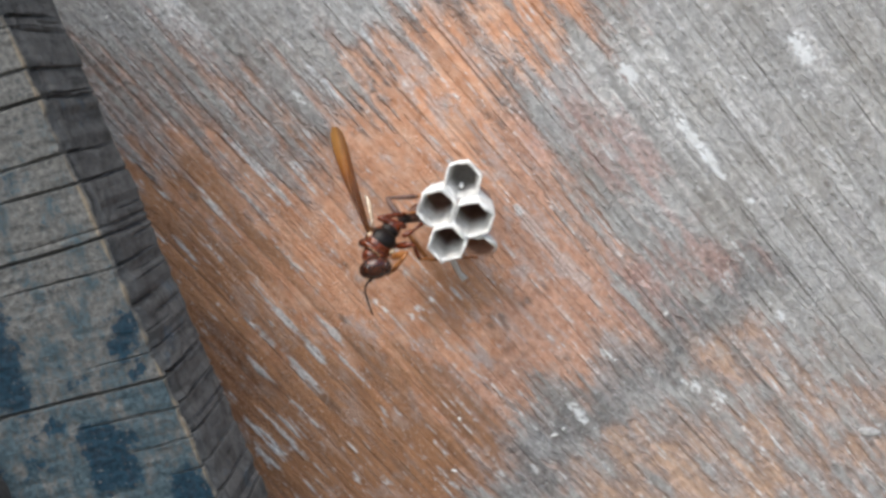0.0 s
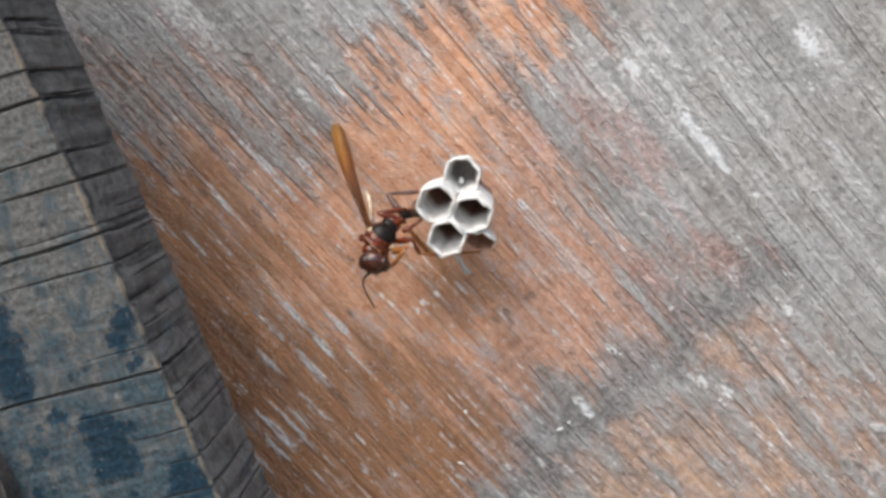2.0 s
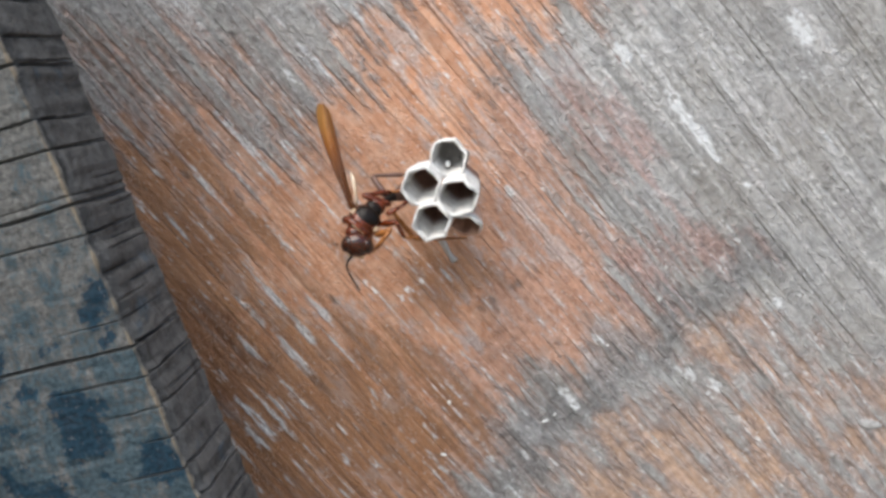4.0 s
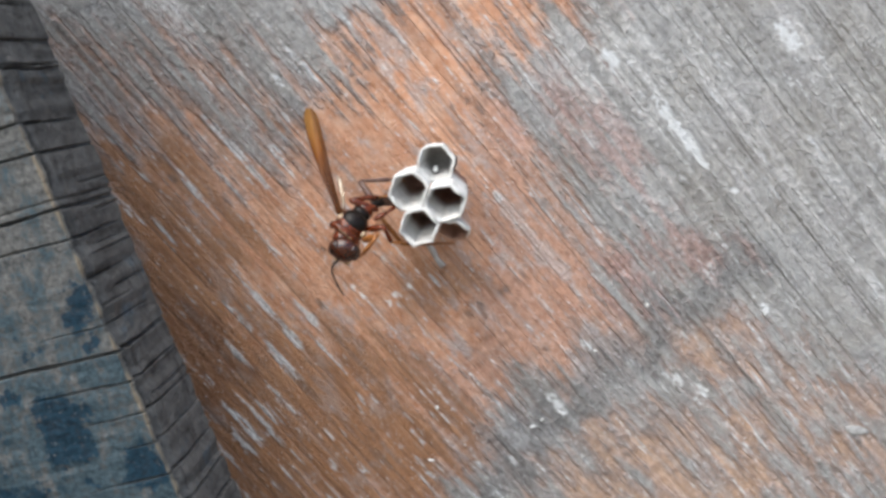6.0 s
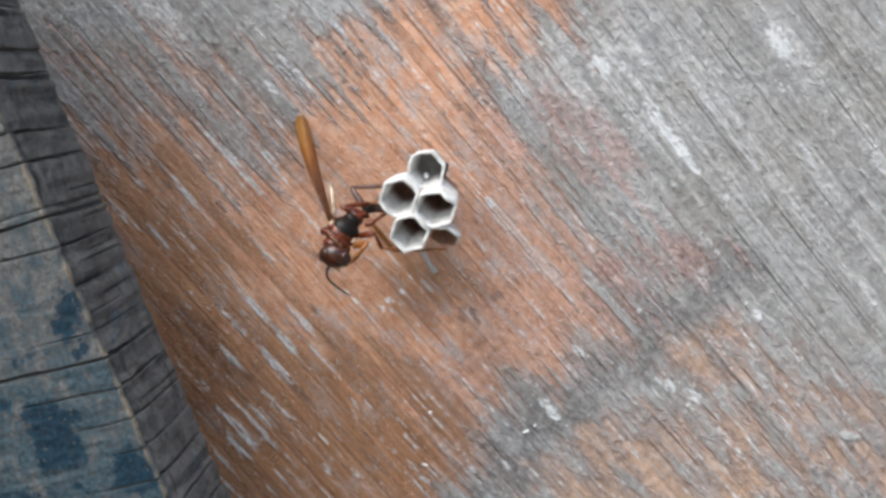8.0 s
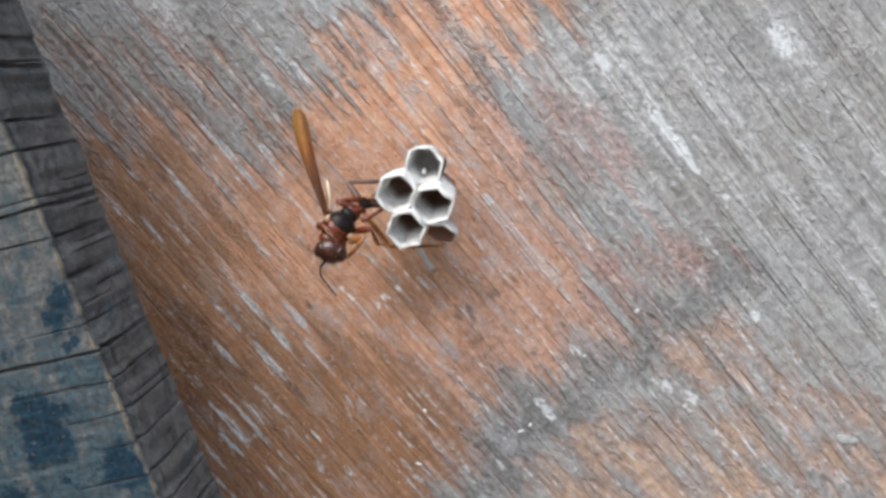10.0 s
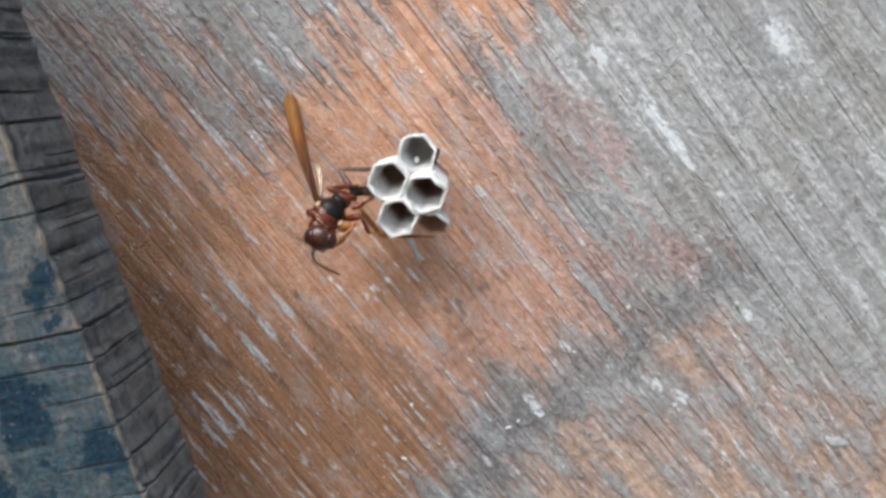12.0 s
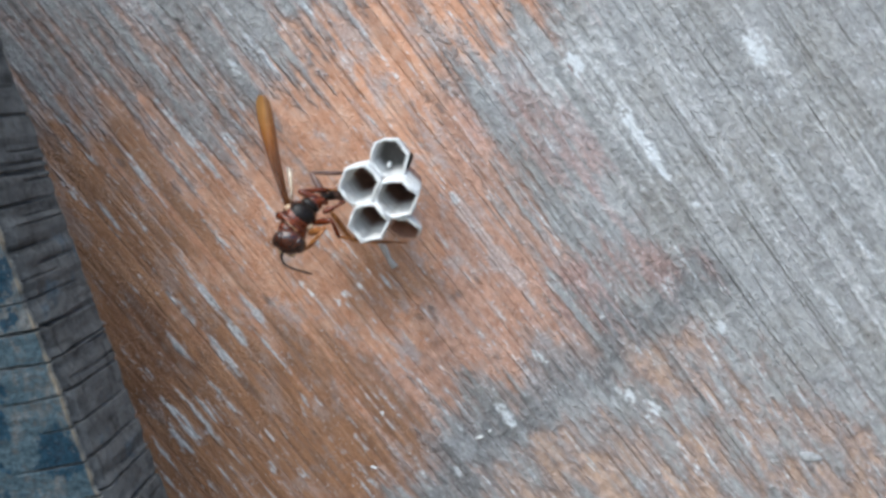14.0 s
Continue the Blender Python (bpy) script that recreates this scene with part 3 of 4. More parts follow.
    rng = np.random.default_rng(11)
    rows = [(w0, u0, u1, deep, 0.013, 0.95) for w0, u0, u1, deep in CHECKS]
    w0 = -7.4
    seams = []
    while w0 < 9.8:
        w0 += rng.uniform(0.08, 0.30)
        seams.append(w0)
        u0 = -10 + rng.uniform(-4, 0)
        while u0 < 10:
            u1 = u0 + rng.uniform(2.0, 9.0)
            rows.append((w0 + rng.uniform(-0.02, 0.02), u0, u1, rng.uniform(0.006, 0.026), rng.uniform(0.009, 0.014), rng.uniform(0.22, 0.80)))
            u0 = u1 + rng.uniform(-0.3, 1.6)
    for k, (w0, u0, u1, deep, wide, dark) in enumerate(rows):
        near = slice(*np.searchsorted(ys, (w0 - 0.72, w0 + 0.72)))
        span = slice(*np.searchsorted(xs, (u0, u1)))
        uu, ww = u[span, near], w[span, near]
        if not uu.size:
            continue
        line = w0 + (lattice(uu[:, :1] * 0.6 + 31 * k, 97, k) - 0.5) * 0.03
        ends = np.clip(np.minimum(uu - u0, u1 - uu) / 0.5, 0, 1)
        gap = 0.55 + 0.9 * lattice(uu[:, :1] * 3.1 + 17 * k, 89, k + 200)
        groove = np.clip(1.4 - np.abs(ww - line) / (wide * gap), 0, 1) * ends
        h[span, near] -= deep * groove
        dirt_shade[span, near] = np.maximum(dirt_shade[span, near], dark * groove * np.clip(0.40 + 0.9 * lattice(uu[:, :1] * 1.7 + 11 * k, 83, k + 400), 0, 1))
    # pits, singly and in small flocks
    for k in range(420):
        cu, cv, r = rng.uniform(-9, 9), rng.uniform(-6, 9.5), rng.uniform(0.02, 0.05)
        if k % 2 and k > 60:
            cu, cv, r = rng.uniform(-9, -4.6), rng.uniform(-4.2, 0.4), rng.uniform(0.015, 0.035)
        if k < len(PITS):
            (cu, cv), r = PITS[k], 0.05
        i, j = slice(*np.searchsorted(xs, (cu - 0.2, cu + 0.2))), slice(*np.searchsorted(ys, (cv - 0.2, cv + 0.2)))
        hole = smooth_step(1.4 - np.hypot((u[i, j] - cu) / (1.8 * r), (v[i, j] - cv) / r) + speck[i, j], 0, 0.8)
        h[i, j] -= 0.012 * hole
        dirt_shade[i, j] = np.maximum(dirt_shade[i, j], 0.7 * hole * (0.4 + 0.6 * (k % 3 == 0 or k < len(PITS))))
    # the outline of an old nest foot
    ring = np.abs(np.hypot(u + 1.44, v - 1.0) + 0.12 * cloud(u * 2, v * 2, 23, 3) - 0.62)
    dirt_shade = np.maximum(dirt_shade, 0.55 * smooth_step(0.05 - ring, 0, 0.03) * smooth_step(v + 0.4 * u, 0.2, 0.7) * smooth_step(speck, -0.35, 0.1))
    fields["dirt_shade"] = dirt_shade
    # each strip between two grain lines has its own tone
    strip = np.searchsorted(seams, w)
    fields["tone"] = np.clip(rng.random(len(seams) + 1)[strip] + 0.9 * cloud(u * 0.35 + strip * 7.3, v * 0.3, 24, 3), 0, 1)
    turn = pose(0, 0, 0, 90, 0, 0) @ pose(0, 0, 0, 0, 0, -GRAIN)
    ob = sheet("wall_board", xs, ys, h, 2.2, WOOD, Matrix.Translation((0.005, 0, 1.53)) @ turn, fields)
    return tagged(ob, "weathered wooden board with worn orange-brown varnish and grey bare grain", "board", kind="structure")


board()


def block(name, lo, hi, material, label, category, bevel=0.0):
    bm = bmesh.new()
    bmesh.ops.create_cube(bm, size=1)
    for v in bm.verts:
        v.co = Vector([(a + b) / 2 + c * (b - a) for a, b, c in zip(lo, hi, v.co)])
    if bevel:
        bmesh.ops.bevel(bm, geom=bm.edges, offset=bevel, segments=2, affect="EDGES")
    return tagged(part(name, bm, material, smooth=False), label, category, kind="structure")


# Both out of view: the wall backs the board, the ground adds bounced light.
block("wall_back", (-1.5, 0.024, 0.0), (1.5, 0.10, 2.4), WALL_WOOD, "plain grey wooden wall behind the board", "wall")
block("ground", (-60, -60, -0.2), (60, 60, 0.0), EARTH, "unseen earth ground added for bounced light", "ground")

# ---- the blue plank beside the board ----
PLANK_CHECKS = [
    (4.20, 1.2, 0.010, 0.07),
    (3.82, 2.6, 0.013, 0.12),
    (3.10, 1.6, 0.010, 0.08),
    (2.70, 1.2, 0.010, 0.08),
    (1.95, 2.6, 0.013, 0.12),
    (1.55, 1.6, 0.010, 0.07),
    (0.00, 4.5, 0.014, 0.13),
    (-0.43, 1.5, 0.010, 0.07),
    (-1.35, 0.5, 0.008, 0.05),
    (-0.90, 0.8, 0.008, 0.06),
    (-1.80, 1.0, 0.010, 0.08),
    (-2.30, 0.5, 0.010, 0.08),
    (-2.70, 0.8, 0.010, 0.07),
    (-3.20, 1.0, 0.010, 0.08),
    (4.90, 1.5, 0.010, 0.07),
    (0.35, 1.6, 0.006, 0.05),
]


def blue_plank():
    """Its cut end shows; checks run along the grain from the end and through the thickness."""
    rng = np.random.default_rng(4)
    ss = np.concatenate([np.arange(-16, -4.0, 0.25), np.arange(-4.0, 6.0, 0.02), np.arange(6.0, 12.0, 0.25)])
    gs = np.concatenate([[0.0, 0.03], np.arange(0.08, 6.0, 0.07), np.arange(6.0, 30.1, 2.0)])
    ds = np.linspace(0, 1.68, 24)
    rows = list(PLANK_CHECKS) + [(rng.uniform(-4, 6), rng.uniform(0.5, 3.0), rng.uniform(0.010, 0.014), rng.uniform(0.02, 0.05)) for _ in range(3)]
    # the wavering line of the cut end
    ragged = 0.05 * (lattice(ss * 1.3 + 40, 64, 1) - 0.5) + 0.05 * (lattice(ss * 7 + 80, 128, 2) - 0.5)

    def notch(s, along, k, s0, far, wide, deep):
        line = s0 + (lattice(along * 1.2 + 13 * k, 61, k + 50) - 0.5) * 0.035
        gap = 0.7 + 0.6 * lattice(along * 4 + 7 * k, 71, k + 90)
        fade = np.clip((far - along) / (0.4 * far), 0, 1)
        return deep * fade * np.clip(1.3 - np.abs(s - line) / (wide * gap), 0, 1)

    G, S = np.meshgrid(gs, ss, indexing="ij")
    h = 0.015 * (lattice2(G * 0.6 + 50, S * 4 + 90, 1) - 0.5) + 0.02 * (lattice2(G * 3 + 50, S * 12 + 90, 2) - 0.5)
    for k, (s0, far, wide, deep) in enumerate(rows):
        h -= notch(S, G, k, s0, far, wide * 1.5, deep)
    h[0] -= 0.05
    x = G + ragged[None, :] * np.clip(1 - G / 0.5, 0, 1)
    top = np.stack([x, S, h], -1).reshape(-1, 3)
    # the cut end: rows of the depth, set back a little where the checks run in
    D, T = np.meshgrid(ds, ss, indexing="ij")
    rough = 0.010 * (lattice2(D * 5 + 50, T * 3 + 60, 7) - 0.5) + 0.018 * (lattice2(D * 14 + 50, T * 10 + 60, 8) - 0.5)
    e = ragged[None, :] + rough * np.clip(D / 0.1, 0, 1)
    e += 0.13 * np.exp(-(((D - 0.13) / 0.10) ** 2)) * (0.6 + 0.8 * lattice2(D * 2 + 50, T * 2.2 + 60, 9))
    for k, (s0, far, wide, deep) in enumerate(rows):
        e += notch(T, D * 0.7, k, s0, 2.4, wide * 1.7, deep * 1.6)
    for k in range(20):
        e += notch(T, np.abs(D - rng.uniform(0.2, 1.5)), k + 40, rng.uniform(-4, 6), rng.uniform(0.4, 1.0), rng.uniform(0.012, 0.022), rng.uniform(0.03, 0.06))
    e[0] = x[0]
    deep = -D - 0.02
    deep[0] = h[0]
    end = np.stack([e, T, deep], -1).reshape(-1, 3)

    def grid_mesh(name, pts, n, m, material, flip):
        idx = np.arange(n * m).reshape(n, m)
        q = np.stack([idx[:-1, :-1], idx[1:, :-1], idx[1:, 1:], idx[:-1, 1:]], -1).reshape(-1, 4)
        q = (q[:, ::-1] if flip else q).tolist()
        mesh = bpy.data.meshes.new(name)
        mesh.from_pydata((np.array(pts) * CM).tolist(), [], q)
        mesh.materials.append(material)
        return mesh

    # local axes: x along the grain, y up the end, z out of the face (not quite square: the end is cut askew)
    skew = np.array([[1, 0, 0], [math.sin(radians(4.8)), math.cos(radians(4.8)), 0], [0, 0, 1]])
    thing = empty("blue_plank", Matrix.Translation((-0.03450, -0.05300, 1.52800)) @ Matrix(((-0.9713, -0.2378, 0, 0), (0, 0, -1, 0), (-0.2378, 0.9713, 0, 0), (0, 0, 0, 1))))
    for name, pts, n, m, mat, flip, label in (
        ("painted_face", top @ skew, len(gs), len(ss), PLANK, True, "worn blue painted front face"),
        ("cut_end", end @ skew, len(ds), len(ss), END, False, "grey cut end with checks"),
    ):
        ob = new(name, grid_mesh(name, pts, n, m, mat, flip))
        ob.parent, ob["label"] = thing, label
    bm = bmesh.new()
    back = [bm.verts.new(Vector((np.array(v) @ skew).tolist()) * CM) for v in ((0.02, -16, -1.70), (30, -16, -1.70), (30, 11.75, -1.70), (0.02, 11.75, -1.70))]
    front = [bm.verts.new(Vector((np.array(v) @ skew).tolist()) * CM) for v in ((0.12, -16, -0.14), (30, -16, -0.14), (30, 11.75, -0.14), (0.12, 11.75, -0.14))]
    bm.faces.new(back), bm.faces.new(front[::-1])
    for k in range(4):
        bm.faces.new((back[k], front[k], front[(k + 1) % 4], back[(k + 1) % 4]))
    part("core", bm, END, thing, smooth=False)
    return tagged(thing, "old timber plank with flaking blue paint and grey cut end", "plank")


blue_plank()


# ---- the paper nest ----
NEST = Vector((0.0040, -0.0185, 1.5425))
# Cells: mouth centre (mm from NEST: right, out of the board, up), depth, mouth radius, turn in degrees, lean of the mouth.
CELLS = [
    (-3.52, -0.00, 1.30, 9.0, 3.50, 13, 0, 0),
    (2.44, 0.30, -0.55, 11.5, 3.55, 13, 0, 0),
    (0.88, -2.30, 5.58, 5.5, 3.40, 13, 0, 0),
    (-1.92, -0.00, -4.57, 10.0, 3.50, 13, 0, 0),
    (3.56, -3.30, -5.68, 6.5, 2.95, 13, -0.35, -0.8),
]
STALK = Vector((0.00520, 0.0, 1.54400))


def nest():
    thing = empty("paper_nest", Matrix.Translation(NEST))
    root = Vector((3.0, -7.5, 5.5))
    for k, (cx, cy, cz, deep, r, turn, lean_x, lean_z) in enumerate(CELLS):
        rng = random.Random(k)
        mouth = Vector((cx, -cy, cz))
        inward = (Vector((0.04, 1.0, 0.12)) + (root - mouth) * 0.008).normalized()
        inward.normalize()
        side = Vector((1, 0, 0)) - inward * inward.x
        side.normalize()
        up = side.cross(inward)
        bm = bmesh.new()
        n, levels = 36, 9
        jig = [rng.uniform(-0.60, 0.60) for _ in range(6)]
        rings = {}
        for layer, inset in (("out", 0.0), ("in", 0.36)):
            for lv in range(levels):
                f = lv / (levels - 1)
                shrink = 1 - 0.30 * f ** 1.6
                ring = []
                for i in range(n):
                    a = 2 * math.pi * i / n
                    sector = (a % (math.pi / 3)) - math.pi / 6
                    hexed = r * math.cos(math.pi / 6) / math.cos(sector)
                    rad = (hexed * 0.80 + r * 0.93 * 0.20) * (1 + 0.035 * math.sin(2 * a + 2.1 * k) + 0.02 * math.sin(7 * a + k)) * shrink * (1 + rng.uniform(-0.012, 0.012)) - inset * (1.25 if lv == 0 else 1.0)
                    ang = a + radians(turn)
                    off = side * math.cos(ang) * rad + up * math.sin(ang) * rad
                    lip = jig[int(i * 6 / n)] * math.sin(math.pi * ((i * 6 / n) % 1)) if lv == 0 else 0.0
                    lip += 0.10 * math.sin(5 * a + k) + rng.uniform(-0.10, 0.10) if lv == 0 else 0.0
                    tilt = (lean_x * off.x + lean_z * off.z) * (1 - f)
                    wave = 0.05 * math.sin(lv * 2.3 + 3 * a + k)
                    p = mouth + off * (1 + wave / r) + inward * (deep * f + lip + tilt - (0.0 if layer == "out" else -0.05 if lv == 0 else 0))
                    ring.append(bm.verts.new(p * MM))
                rings[layer, lv] = ring
        for lv in range(levels - 1):
            for i in range(n):
                j = (i + 1) % n
                bm.faces.new((rings["out", lv][i], rings["out", lv + 1][i], rings["out", lv + 1][j], rings["out", lv][j]))
                bm.faces.new((rings["in", lv][j], rings["in", lv + 1][j], rings["in", lv + 1][i], rings["in", lv][i]))
        for i in range(n):
            j = (i + 1) % n
            bm.faces.new((rings["out", 0][j], rings["in", 0][j], rings["in", 0][i], rings["out", 0][i]))
        for layer, push in (("out", 0.9), ("in", 0.7)):
            tip = bm.verts.new((mouth + inward * (deep + push)) * MM)
            last = rings[layer, levels - 1]
            for i in range(n):
                bm.faces.new((last[i], last[(i + 1) % n], tip))
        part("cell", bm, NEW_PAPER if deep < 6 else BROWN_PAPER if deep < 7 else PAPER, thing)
    # the stalk that holds the comb to the board
    foot = STALK - NEST
    foot = foot * 1000
    stalk = curve([(2.6, 8.5, 3.5), (3.4, 11.5, 5.5), tuple(foot + Vector((0, -2.5, -0.8))), tuple(foot + Vector((0, 0.8, 0)))], 5)
    radii = [0.9 - 0.35 * math.sin(math.pi * i / (len(stalk) - 1)) + (0.9 if i == len(stalk) - 1 else 0) for i in range(len(stalk))]
    part("stalk", tube(stalk, radii, 10), BLACK, thing, "dark glossy stalk")
    part("egg", egg((0.62, 5.6, 4.40), (0.42, 0.85, 0.48), pose(0, 0, 0, 20, 0, 0)), EGG, thing, "small white egg stuck in a cell")
    return tagged(thing, "small open paper comb of five grey-white hexagonal cells on a stalk", "wasp nest")


nest()

# ---- the wasp: local x ahead, y to its left, z up from its back, in millimetres ----
WASP = Matrix(((-0.50349, 0.76198, 0.40729, -0.0087), (-0.61937, 0.01035, -0.78503, -0.0188), (-0.60239, -0.64752, 0.46674, 1.5386), (0, 0, 0, 1)))
VIEW = Vector((0.405, -0.000, 0.914))  # towards the lens, in the wasp's space


def leg(thing, points, radii, material=RUST, foot=AMBER):
    """Femur, tibia and tarsus, each from joint to joint."""
    ob = None
    names = ("leg", "tibia", "tarsus")
    for k, (a, b) in enumerate(zip(points, points[1:])):
        a, b = Vector(a), Vector(b)
        r = radii[min(k, 2)]
        prof = [(0.0, 0.6), (0.15, 1.0), (0.5, 1.15), (0.85, 0.9), (1.0, 0.6)] if k == 0 else [(0.0, 0.7), (0.3, 0.85), (0.8, 1.1), (1.0, 0.75)] if k == 1 else [(0.0, 1), (0.25, 0.8), (0.3, 1.1), (0.55, 0.8), (0.6, 1.1), (0.8, 0.8), (1.0, 1.3)]
        bm = tube([a.lerp(b, f) for f, _ in prof], [r * s for _, s in prof], 8)
        made = part(names[min(k, 2)], bm, material if k < 2 else foot, thing if k == 0 else ob)
        ob = ob or made
    return ob


def wasp():
    thing = empty("paper_wasp", WASP)
    # thorax: rounded box, black back between rust collar and sides
    part("thorax", egg((0.0, 0, -0.6), (3.1, 2.75, 2.3), shape=lambda v: Vector((v.x, v.y * (1 - 0.12 * v.x * v.x), v.z))), RUST, thing)
    part("neck", egg((2.9, 0.2, -0.5), (1.5, 1.7, 1.6)), RUST, thing)
    part("back_shield", egg((-0.3, 0, 0.45), (2.0, 2.2, 1.5)), BLACK, thing, "black shield on the back")
    part("collar", tube([(2.05 + 0.3 * math.cos(a), 2.45 * math.sin(a), -0.35 + 1.7 * math.cos(a)) for a in np.linspace(-1.9, 1.9, 19)], [0.6] * 19, 8), RUST, thing, "rust-red collar")
    part("stripe", tube([(2.5 + 0.3 * math.cos(a), 2.6 * math.sin(a), -0.3 + 1.9 * math.cos(a)) for a in np.linspace(-0.5, 1.6, 12)], [0.08] + [0.13] * 10 + [0.08], 6), HINGE, thing, "pale yellow stripe")
    for s in (-1, 1):
        part("wing_hinge", egg((0.4, s * 2.3, 0.55), (0.65, 0.42, 0.4), fine=2), HINGE, thing)
    part("hind_shield", egg((-2.35, 0, 0.5), (1.0, 1.55, 1.1)), BLACK, thing, "dark plate behind the wings")
    part("propodeum", egg((-3.4, 0, -0.3), (1.4, 1.65, 1.6)), RUST, thing)
    waist, rear = Vector((-6.78, 1.39, -0.11)), Vector((-17.11, 4.59, -7.84))
    part("waist", tube([(-4.0, 0, -0.5), (Vector((-4.0, 0, -0.5)) + waist) / 2, tuple(waist)], [0.5, 0.45, 0.9], 10), BLACK, thing)
    back = (waist - rear).normalized()
    turn = back.to_track_quat("X", "Z").to_matrix().to_4x4()
    gaster = part("abdomen", egg((waist + rear) / 2, ((waist - rear).length / 2 + 0.3, 1.5, 1.45), turn, lambda v: Vector((v.x, v.y * (1 + 0.15 * v.x), v.z * (1 + 0.15 * v.x)))), DUN, thing, "grey-brown banded abdomen")
    for k in range(3):
        mid = waist.lerp(rear, 0.3 + 0.18 * k)
        ring = [mid + turn.to_3x3() @ Vector((0, 1.5 * math.cos(a), 1.45 * math.sin(a))) for a in np.linspace(0, 6.0, 20)]
        part("band", tube(ring, [0.12] * 20, 6), RUST, gaster)
    # wings, folded lengthwise, held out to its left
    for name, base, tip, wide, sweep in (("forewing", (0.28, -2.50, 0.64), (-10.95, -17.71, 1.02), 1.10, 0.0), ("hindwing", (-0.28, -2.34, 1.08), (-4.96, -6.69, 0.26), 0.32, 0.6)):
        base, tip = Vector(base), Vector(tip)
        long = (tip - base).length
        x = (tip - base).normalized()
        z = (VIEW - x * x.dot(VIEW)).normalized()
        y = z.cross(x)
        m = Matrix((x, y, z)).transposed().to_4x4()
        m.translation = base * MM
        bm = bmesh.new()
        n, c = 30, 9
        grid = []
        for i in range(n + 1):
            f = i / n
            half = wide * float(np.interp(f, (0.0, 0.2, 0.4, 0.52, 0.58, 0.8, 0.93, 1.0), (0.34, 0.52, 0.76, 0.90, 0.98, 1.12, 0.98, 0.40)))
            row = []
            for j in range(c):
                w = 2 * j / (c - 1) - 1
                bow = 0.9 * math.sin(math.pi * f) * (0.35 if name == "forewing" else -0.2)
                row.append((f * long, half * w + bow, 0.35 * half * (w * w) * (1 if w > 0 else 0.4) + 0.25 * math.sin(6 * f + 2 * w)))
            grid.append(row)
        for dz in (0.0, -0.03):
            vs = [[bm.verts.new((a * MM, b * MM, (q + dz) * MM)) for a, b, q in row] for row in grid]
            for i in range(n):
                for j in range(c - 1):
                    bm.faces.new((vs[i][j], vs[i + 1][j], vs[i + 1][j + 1], vs[i][j + 1]))
        ob = part(name, bm, WING if name == "forewing" else SHEER, thing, "amber-brown translucent wing folded lengthwise")
        ob.matrix_basis = m
        for j, reach in ((0, 0.97), (2, 0.8), (4, 0.9), (8, 0.95)) if name == "forewing" else ((0, 0.9), (8, 0.9)):
            line = [grid[i][j] for i in range(0, int(n * reach), 2)]
            part("vein", tube([(a, b, q + 0.02) for a, b, q in line], [0.11 * (1 - 0.7 * i / len(line)) for i in range(len(line))], 6), VEIN, ob)
    # legs
    leg(thing, ((-4.62, 1.80, 0.74), (-2.88, -2.92, 0.58), (-6.70, 0.41, 0.45), (-9.26, 2.75, 0.59)), (0.58, 0.4, 0.28), RUST)
    leg(thing, ((-5.73, 1.01, -0.30), (-7.50, -3.66, -0.88), (-10.77, 0.28, 0.48), (-12.10, 1.84, 0.91)), (0.55, 0.4, 0.28), DUN)
    leg(thing, ((-2.91, 2.21, 0.67), (-4.64, 3.07, 1.41), (-6.75, 3.58, 1.80), (-8.32, 4.15, 1.78)), (0.42, 0.32, 0.24), RUST)
    leg(thing, ((-1.09, 2.38, -0.13), (-2.01, 4.18, 2.53), (-1.73, 6.68, 0.44), (-3.87, 9.07, -0.39)), (0.52, 0.35, 0.26), RUST)
    leg(thing, ((1.08, 2.93, 0.08), (-0.10, 4.24, 2.94), (3.09, 4.28, 0.42), (3.70, 3.93, -0.70)), (0.55, 0.38, 0.27), AMBER)
    leg(thing, ((-4.80, 2.89, -1.01), (-5.11, 8.84, -4.51), (-9.83, 13.69, -4.54), (-12.50, 15.82, -6.23)), (0.39, 0.29, 0.21), AMBER)
    # head
    head = part("head", egg((0, 0, 0), (2.05, 2.55, 2.5), shape=lambda v: Vector((v.x * (1.0 if v.x > 0 else 0.75), v.y * (1 - 0.18 * max(0.0, -v.z)), v.z * (1.12 if v.z < 0 else 0.95)))), SKULL, thing, "dark red-brown head with large dark eyes")
    for s in (-1, 1):
        part("eye", egg((0.45, s * 1.72, 0.40), (1.25, 0.85, 1.70), pose(0, 0, 0, s * 14, 0, s * -8)), EYE, head, "glossy dark kidney-shaped eye")
        part("jaw", tube([(0.9, s * 1.1, -1.8), (1.2, s * 0.9, -2.5), (1.1, s * 0.15, -2.9)], [0.43, 0.36, 0.12], 8), HINGE, head)
    part("face_plate", egg((0.9, 0, -0.9), (0.72, 1.0, 1.0)), AMBER, head, "amber face plate")
    for y, z, x in ((0, 2.05, 0.45), (0.4, 2.0, 0.1), (-0.4, 2.0, 0.1)):
        part("ocellus", egg((x, y, z), (0.15, 0.15, 0.15), fine=2), EYE, head)
    # the head is held aslant on the neck
    for ob in (head, *head.children):
        ob.data.transform(Matrix.Rotation(radians(28), 4, VIEW))
    feelers = []
    for k, pts in enumerate((((0.00, 0.00, 0.00), (0.65, 0.63, -0.12), (0.86, 1.90, -0.01), (0.14, 3.59, 0.58), (-0.88, 5.46, 1.40)), ((0.47, 1.46, -0.99), (0.22, 1.85, -2.06), (-0.39, 1.94, -4.12), (-1.35, 1.99, -7.19)))):
        line = curve(pts, 6)
        rad = [0.23 if i < 6 else 0.185 + 0.03 * math.sin(i * 2.1) - 0.03 * i / len(line) for i in range(len(line))]
        feelers.append(part("antenna", tube(line, rad, 8), BLACK, head, "thin dark elbowed antenna"))
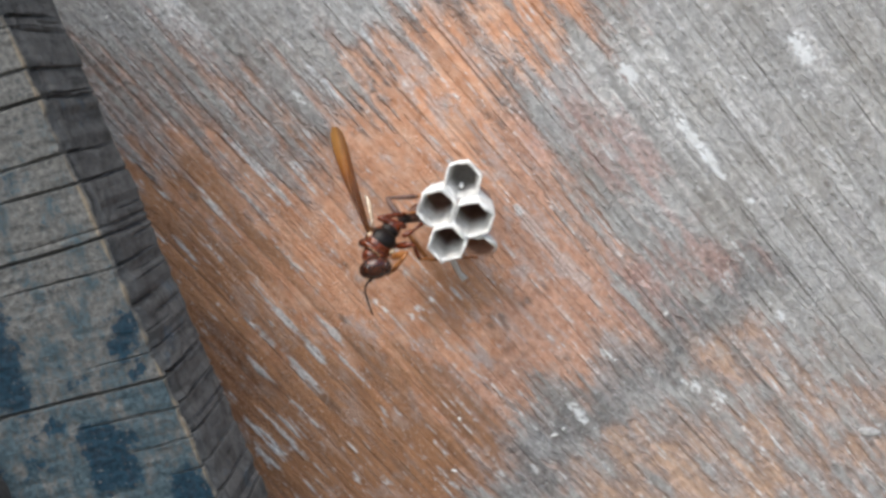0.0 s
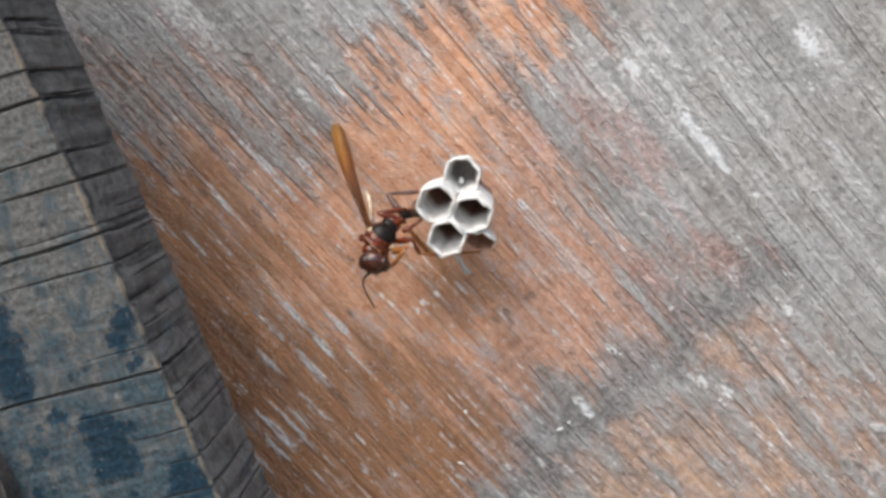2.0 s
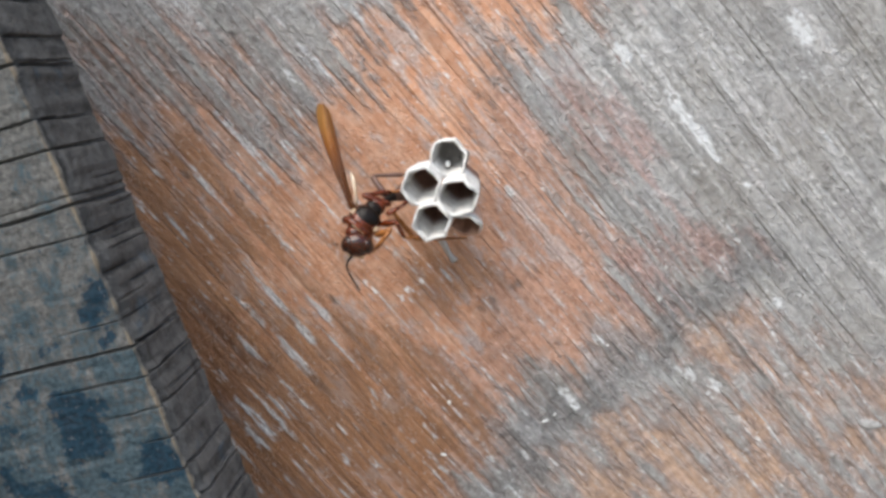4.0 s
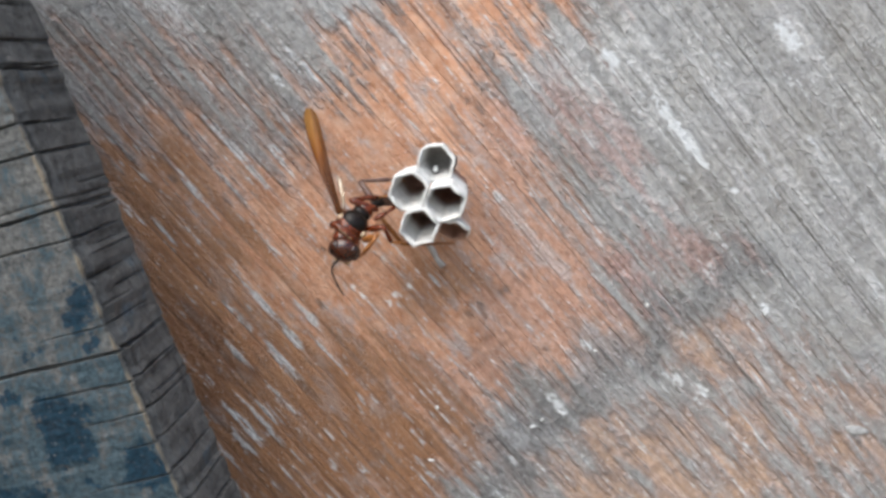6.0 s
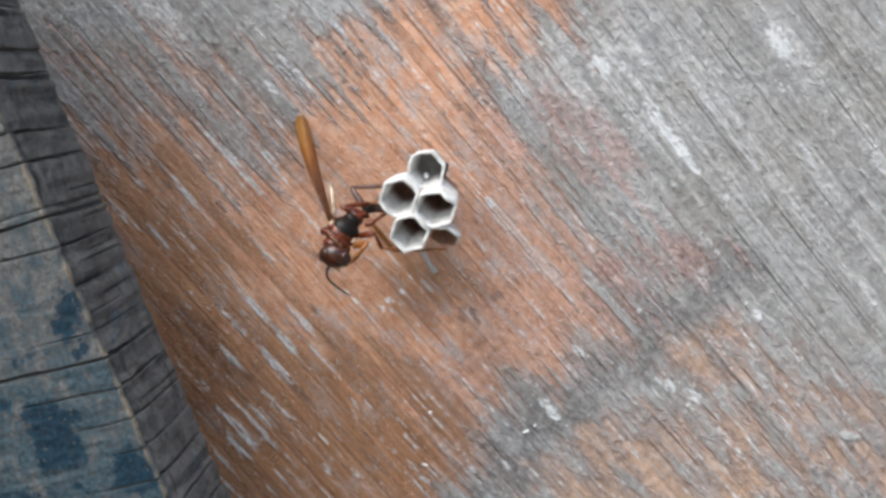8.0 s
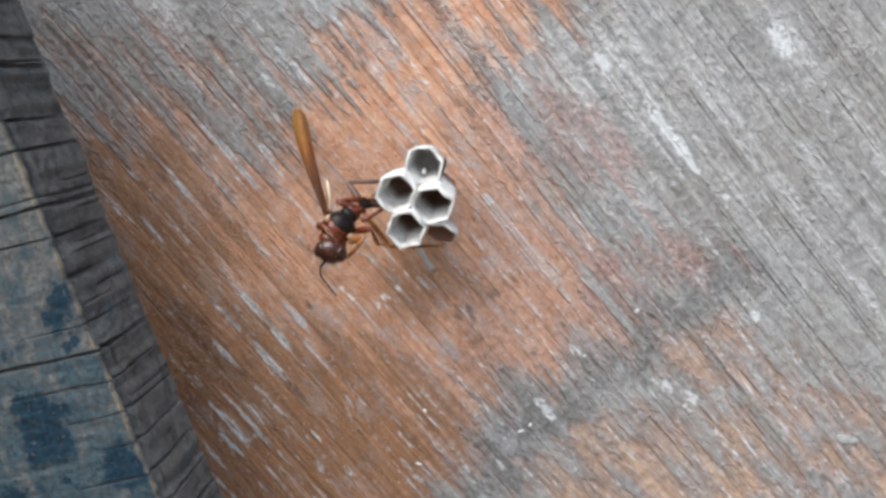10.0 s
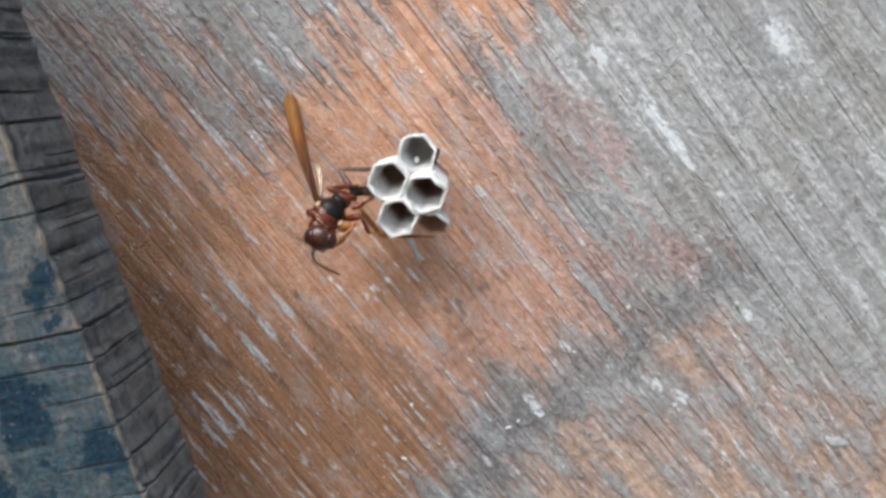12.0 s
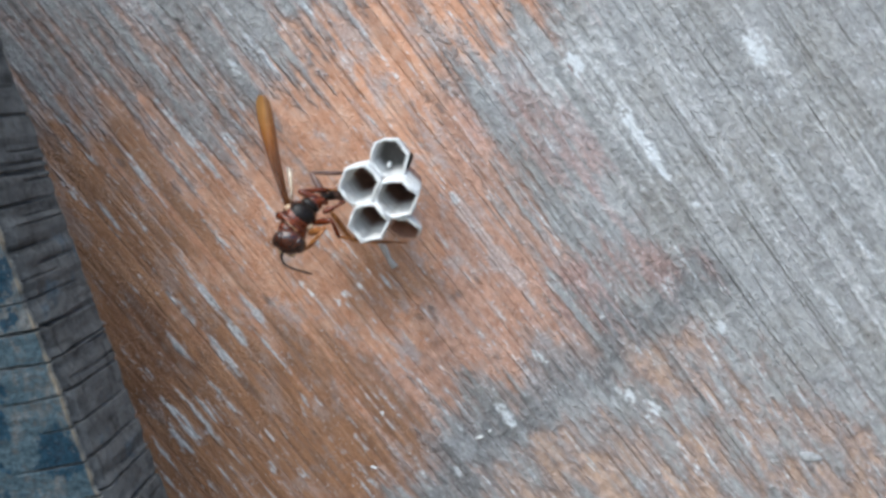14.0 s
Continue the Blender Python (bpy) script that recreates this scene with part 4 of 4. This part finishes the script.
    return tagged(thing, "rust-brown paper wasp with amber wings clinging beside its nest", "wasp"), head, feelers


WASP_THING, HEAD, FEELERS = wasp()


# ---- small debris on the board ----
def debris():
    bm = tube([(2.2, -3.5, 1532.6), (3.0, -1.0, 1530.5), (3.7, -0.5, 1529.0), (4.8, -0.5, 1527.6)], [0.45, 0.6, 0.5, 0.7], 7)
    for v in bm.verts:
        v.co += Vector((noise.noise(v.co * 3000), 0, noise.noise(v.co * 2500 + Vector((5, 5, 5))))) * 0.25 * MM
    tagged(part("splinter", bm, SILVER), "short grey wood splinter lying on the varnished board", "splinter")
    tagged(part("paint_speck", egg((3.14, -0.15, 1500.11), (0.36, 0.2, 0.36), fine=2), CHALKY), "tiny round white speck stuck on the board", "speck")
    for x, z, r, turn in ((21.3, 1496.4, 0.70, -20), (23.0, 1497.7, 0.45, -40), (1.9, 1489.4, 0.70, 10), (42.2, 1520.3, 0.35, 0), (32.8, 1511.4, 0.35, 0)):
        bm = egg((x, -0.12, z), (r, 0.18, r * 0.35), pose(0, 0, 0, 0, turn, 0), fine=2)
        tagged(part("paint_flake", bm, CHALKY, smooth=False), "small curled white paint flake on the board", "flake", group="paint flakes")
    bm = egg((81.2, -0.1, 1496.0), (2.4, 0.22, 1.2), pose(0, 0, 0, 0, 12, 0), lambda v: Vector((v.x, v.y, (v.z if v.z > 0 else v.z * (1.4 - abs(v.x + 0.2))) * 0.8)), fine=2)
    tagged(part("resin_chip", bm, HORN), "pale translucent chip stuck on the board", "chip")


debris()


def dark_offcut():
    """A thin dark scrap of board against the plank's face, with a rounded edge."""
    outline = curve([(-60.5, 1520.0), (-58.6, 1516.0), (-56.9, 1512.6), (-56.2, 1507.0), (-55.6, 1500.0), (-55.0, 1488.0)], 4)
    outline = [(p.x, p.y) for p in outline] + [(-90, 1484), (-92, 1524)]
    bm = bmesh.new()
    face = bm.faces.new([bm.verts.new((x * MM, -0.0530, z * MM)) for x, z in outline])
    grown = bmesh.ops.extrude_face_region(bm, geom=[face])["geom"]
    bmesh.ops.translate(bm, vec=(0, -0.004, 0), verts=[v for v in grown if isinstance(v, bmesh.types.BMVert)])
    bmesh.ops.bevel(bm, geom=[e for e in bm.edges if all(v.co.y < -0.055 for v in e.verts)], offset=0.0008, segments=3, affect="EDGES")
    tagged(part("dark_offcut", bm, DARK_WOOD, smooth=False), "dark weathered scrap of board lying against the blue plank", "board scrap")


dark_offcut()


def motions():
    """The head turns and the near antenna sweeps; the rest of the wasp keeps still."""
    neck = Vector((4.62, 1.48, 1.09)) * MM
    walk(HEAD, [(t, Matrix.Translation(neck) @ Matrix.Rotation(radians(swing), 4, VIEW) @ pose(0, 0, 0, nod_x, nod, yaw)) for t, swing, nod_x, nod, yaw in (
        (0, -8, 0, 0, 28),
        (0.6, -8, 0, 0, 30),
        (1, 0, 0, 0, 22),
        (1.5, 6, 0, 0, 5),
        (2, 4, 0, 0, -2),
        (2.7, 2, 0, 0, -4),
        (4.8, 4, 0, 0, 4),
        (5.2, 4, 0, 0, 4),
        (5.5, 2, 0, 0, 0),
        (6, 6, 0, 0, -10),
        (6.5, 10, 0, 0, -14),
        (7, 6, 0, 0, 0),
        (8.2, 2, 0, 0, -4),
        (10.3, 2, 0, 0, -2),
        (11.5, 2, 0, 0, 0),
        (12.5, 0, 0, 0, 2),
        (14, 0, 0, 0, -2),
    )])
    root = Vector((1.77, 0.47, -1.39)) * MM
    walk(FEELERS[0], [(t, Matrix.Translation(root) @ Matrix.Rotation(radians(a), 4, VIEW)) for t, a in (
        (0, -84),
        (0.5, -81),
        (1, -76),
        (1.5, -70),
        (2, -59),
        (2.7, -44),
        (4.8, -69),
        (5, -72),
        (5.5, -85),
        (5.7, -79),
        (6, -52),
        (6.3, -19),
        (6.5, -4),
        (7, -6),
        (7.5, -19),
        (8.2, -29),
        (10.3, -44),
        (10.5, -42),
        (11, -32),
        (12, -19),
        (13, -15),
        (14, -6),
    )])


motions()
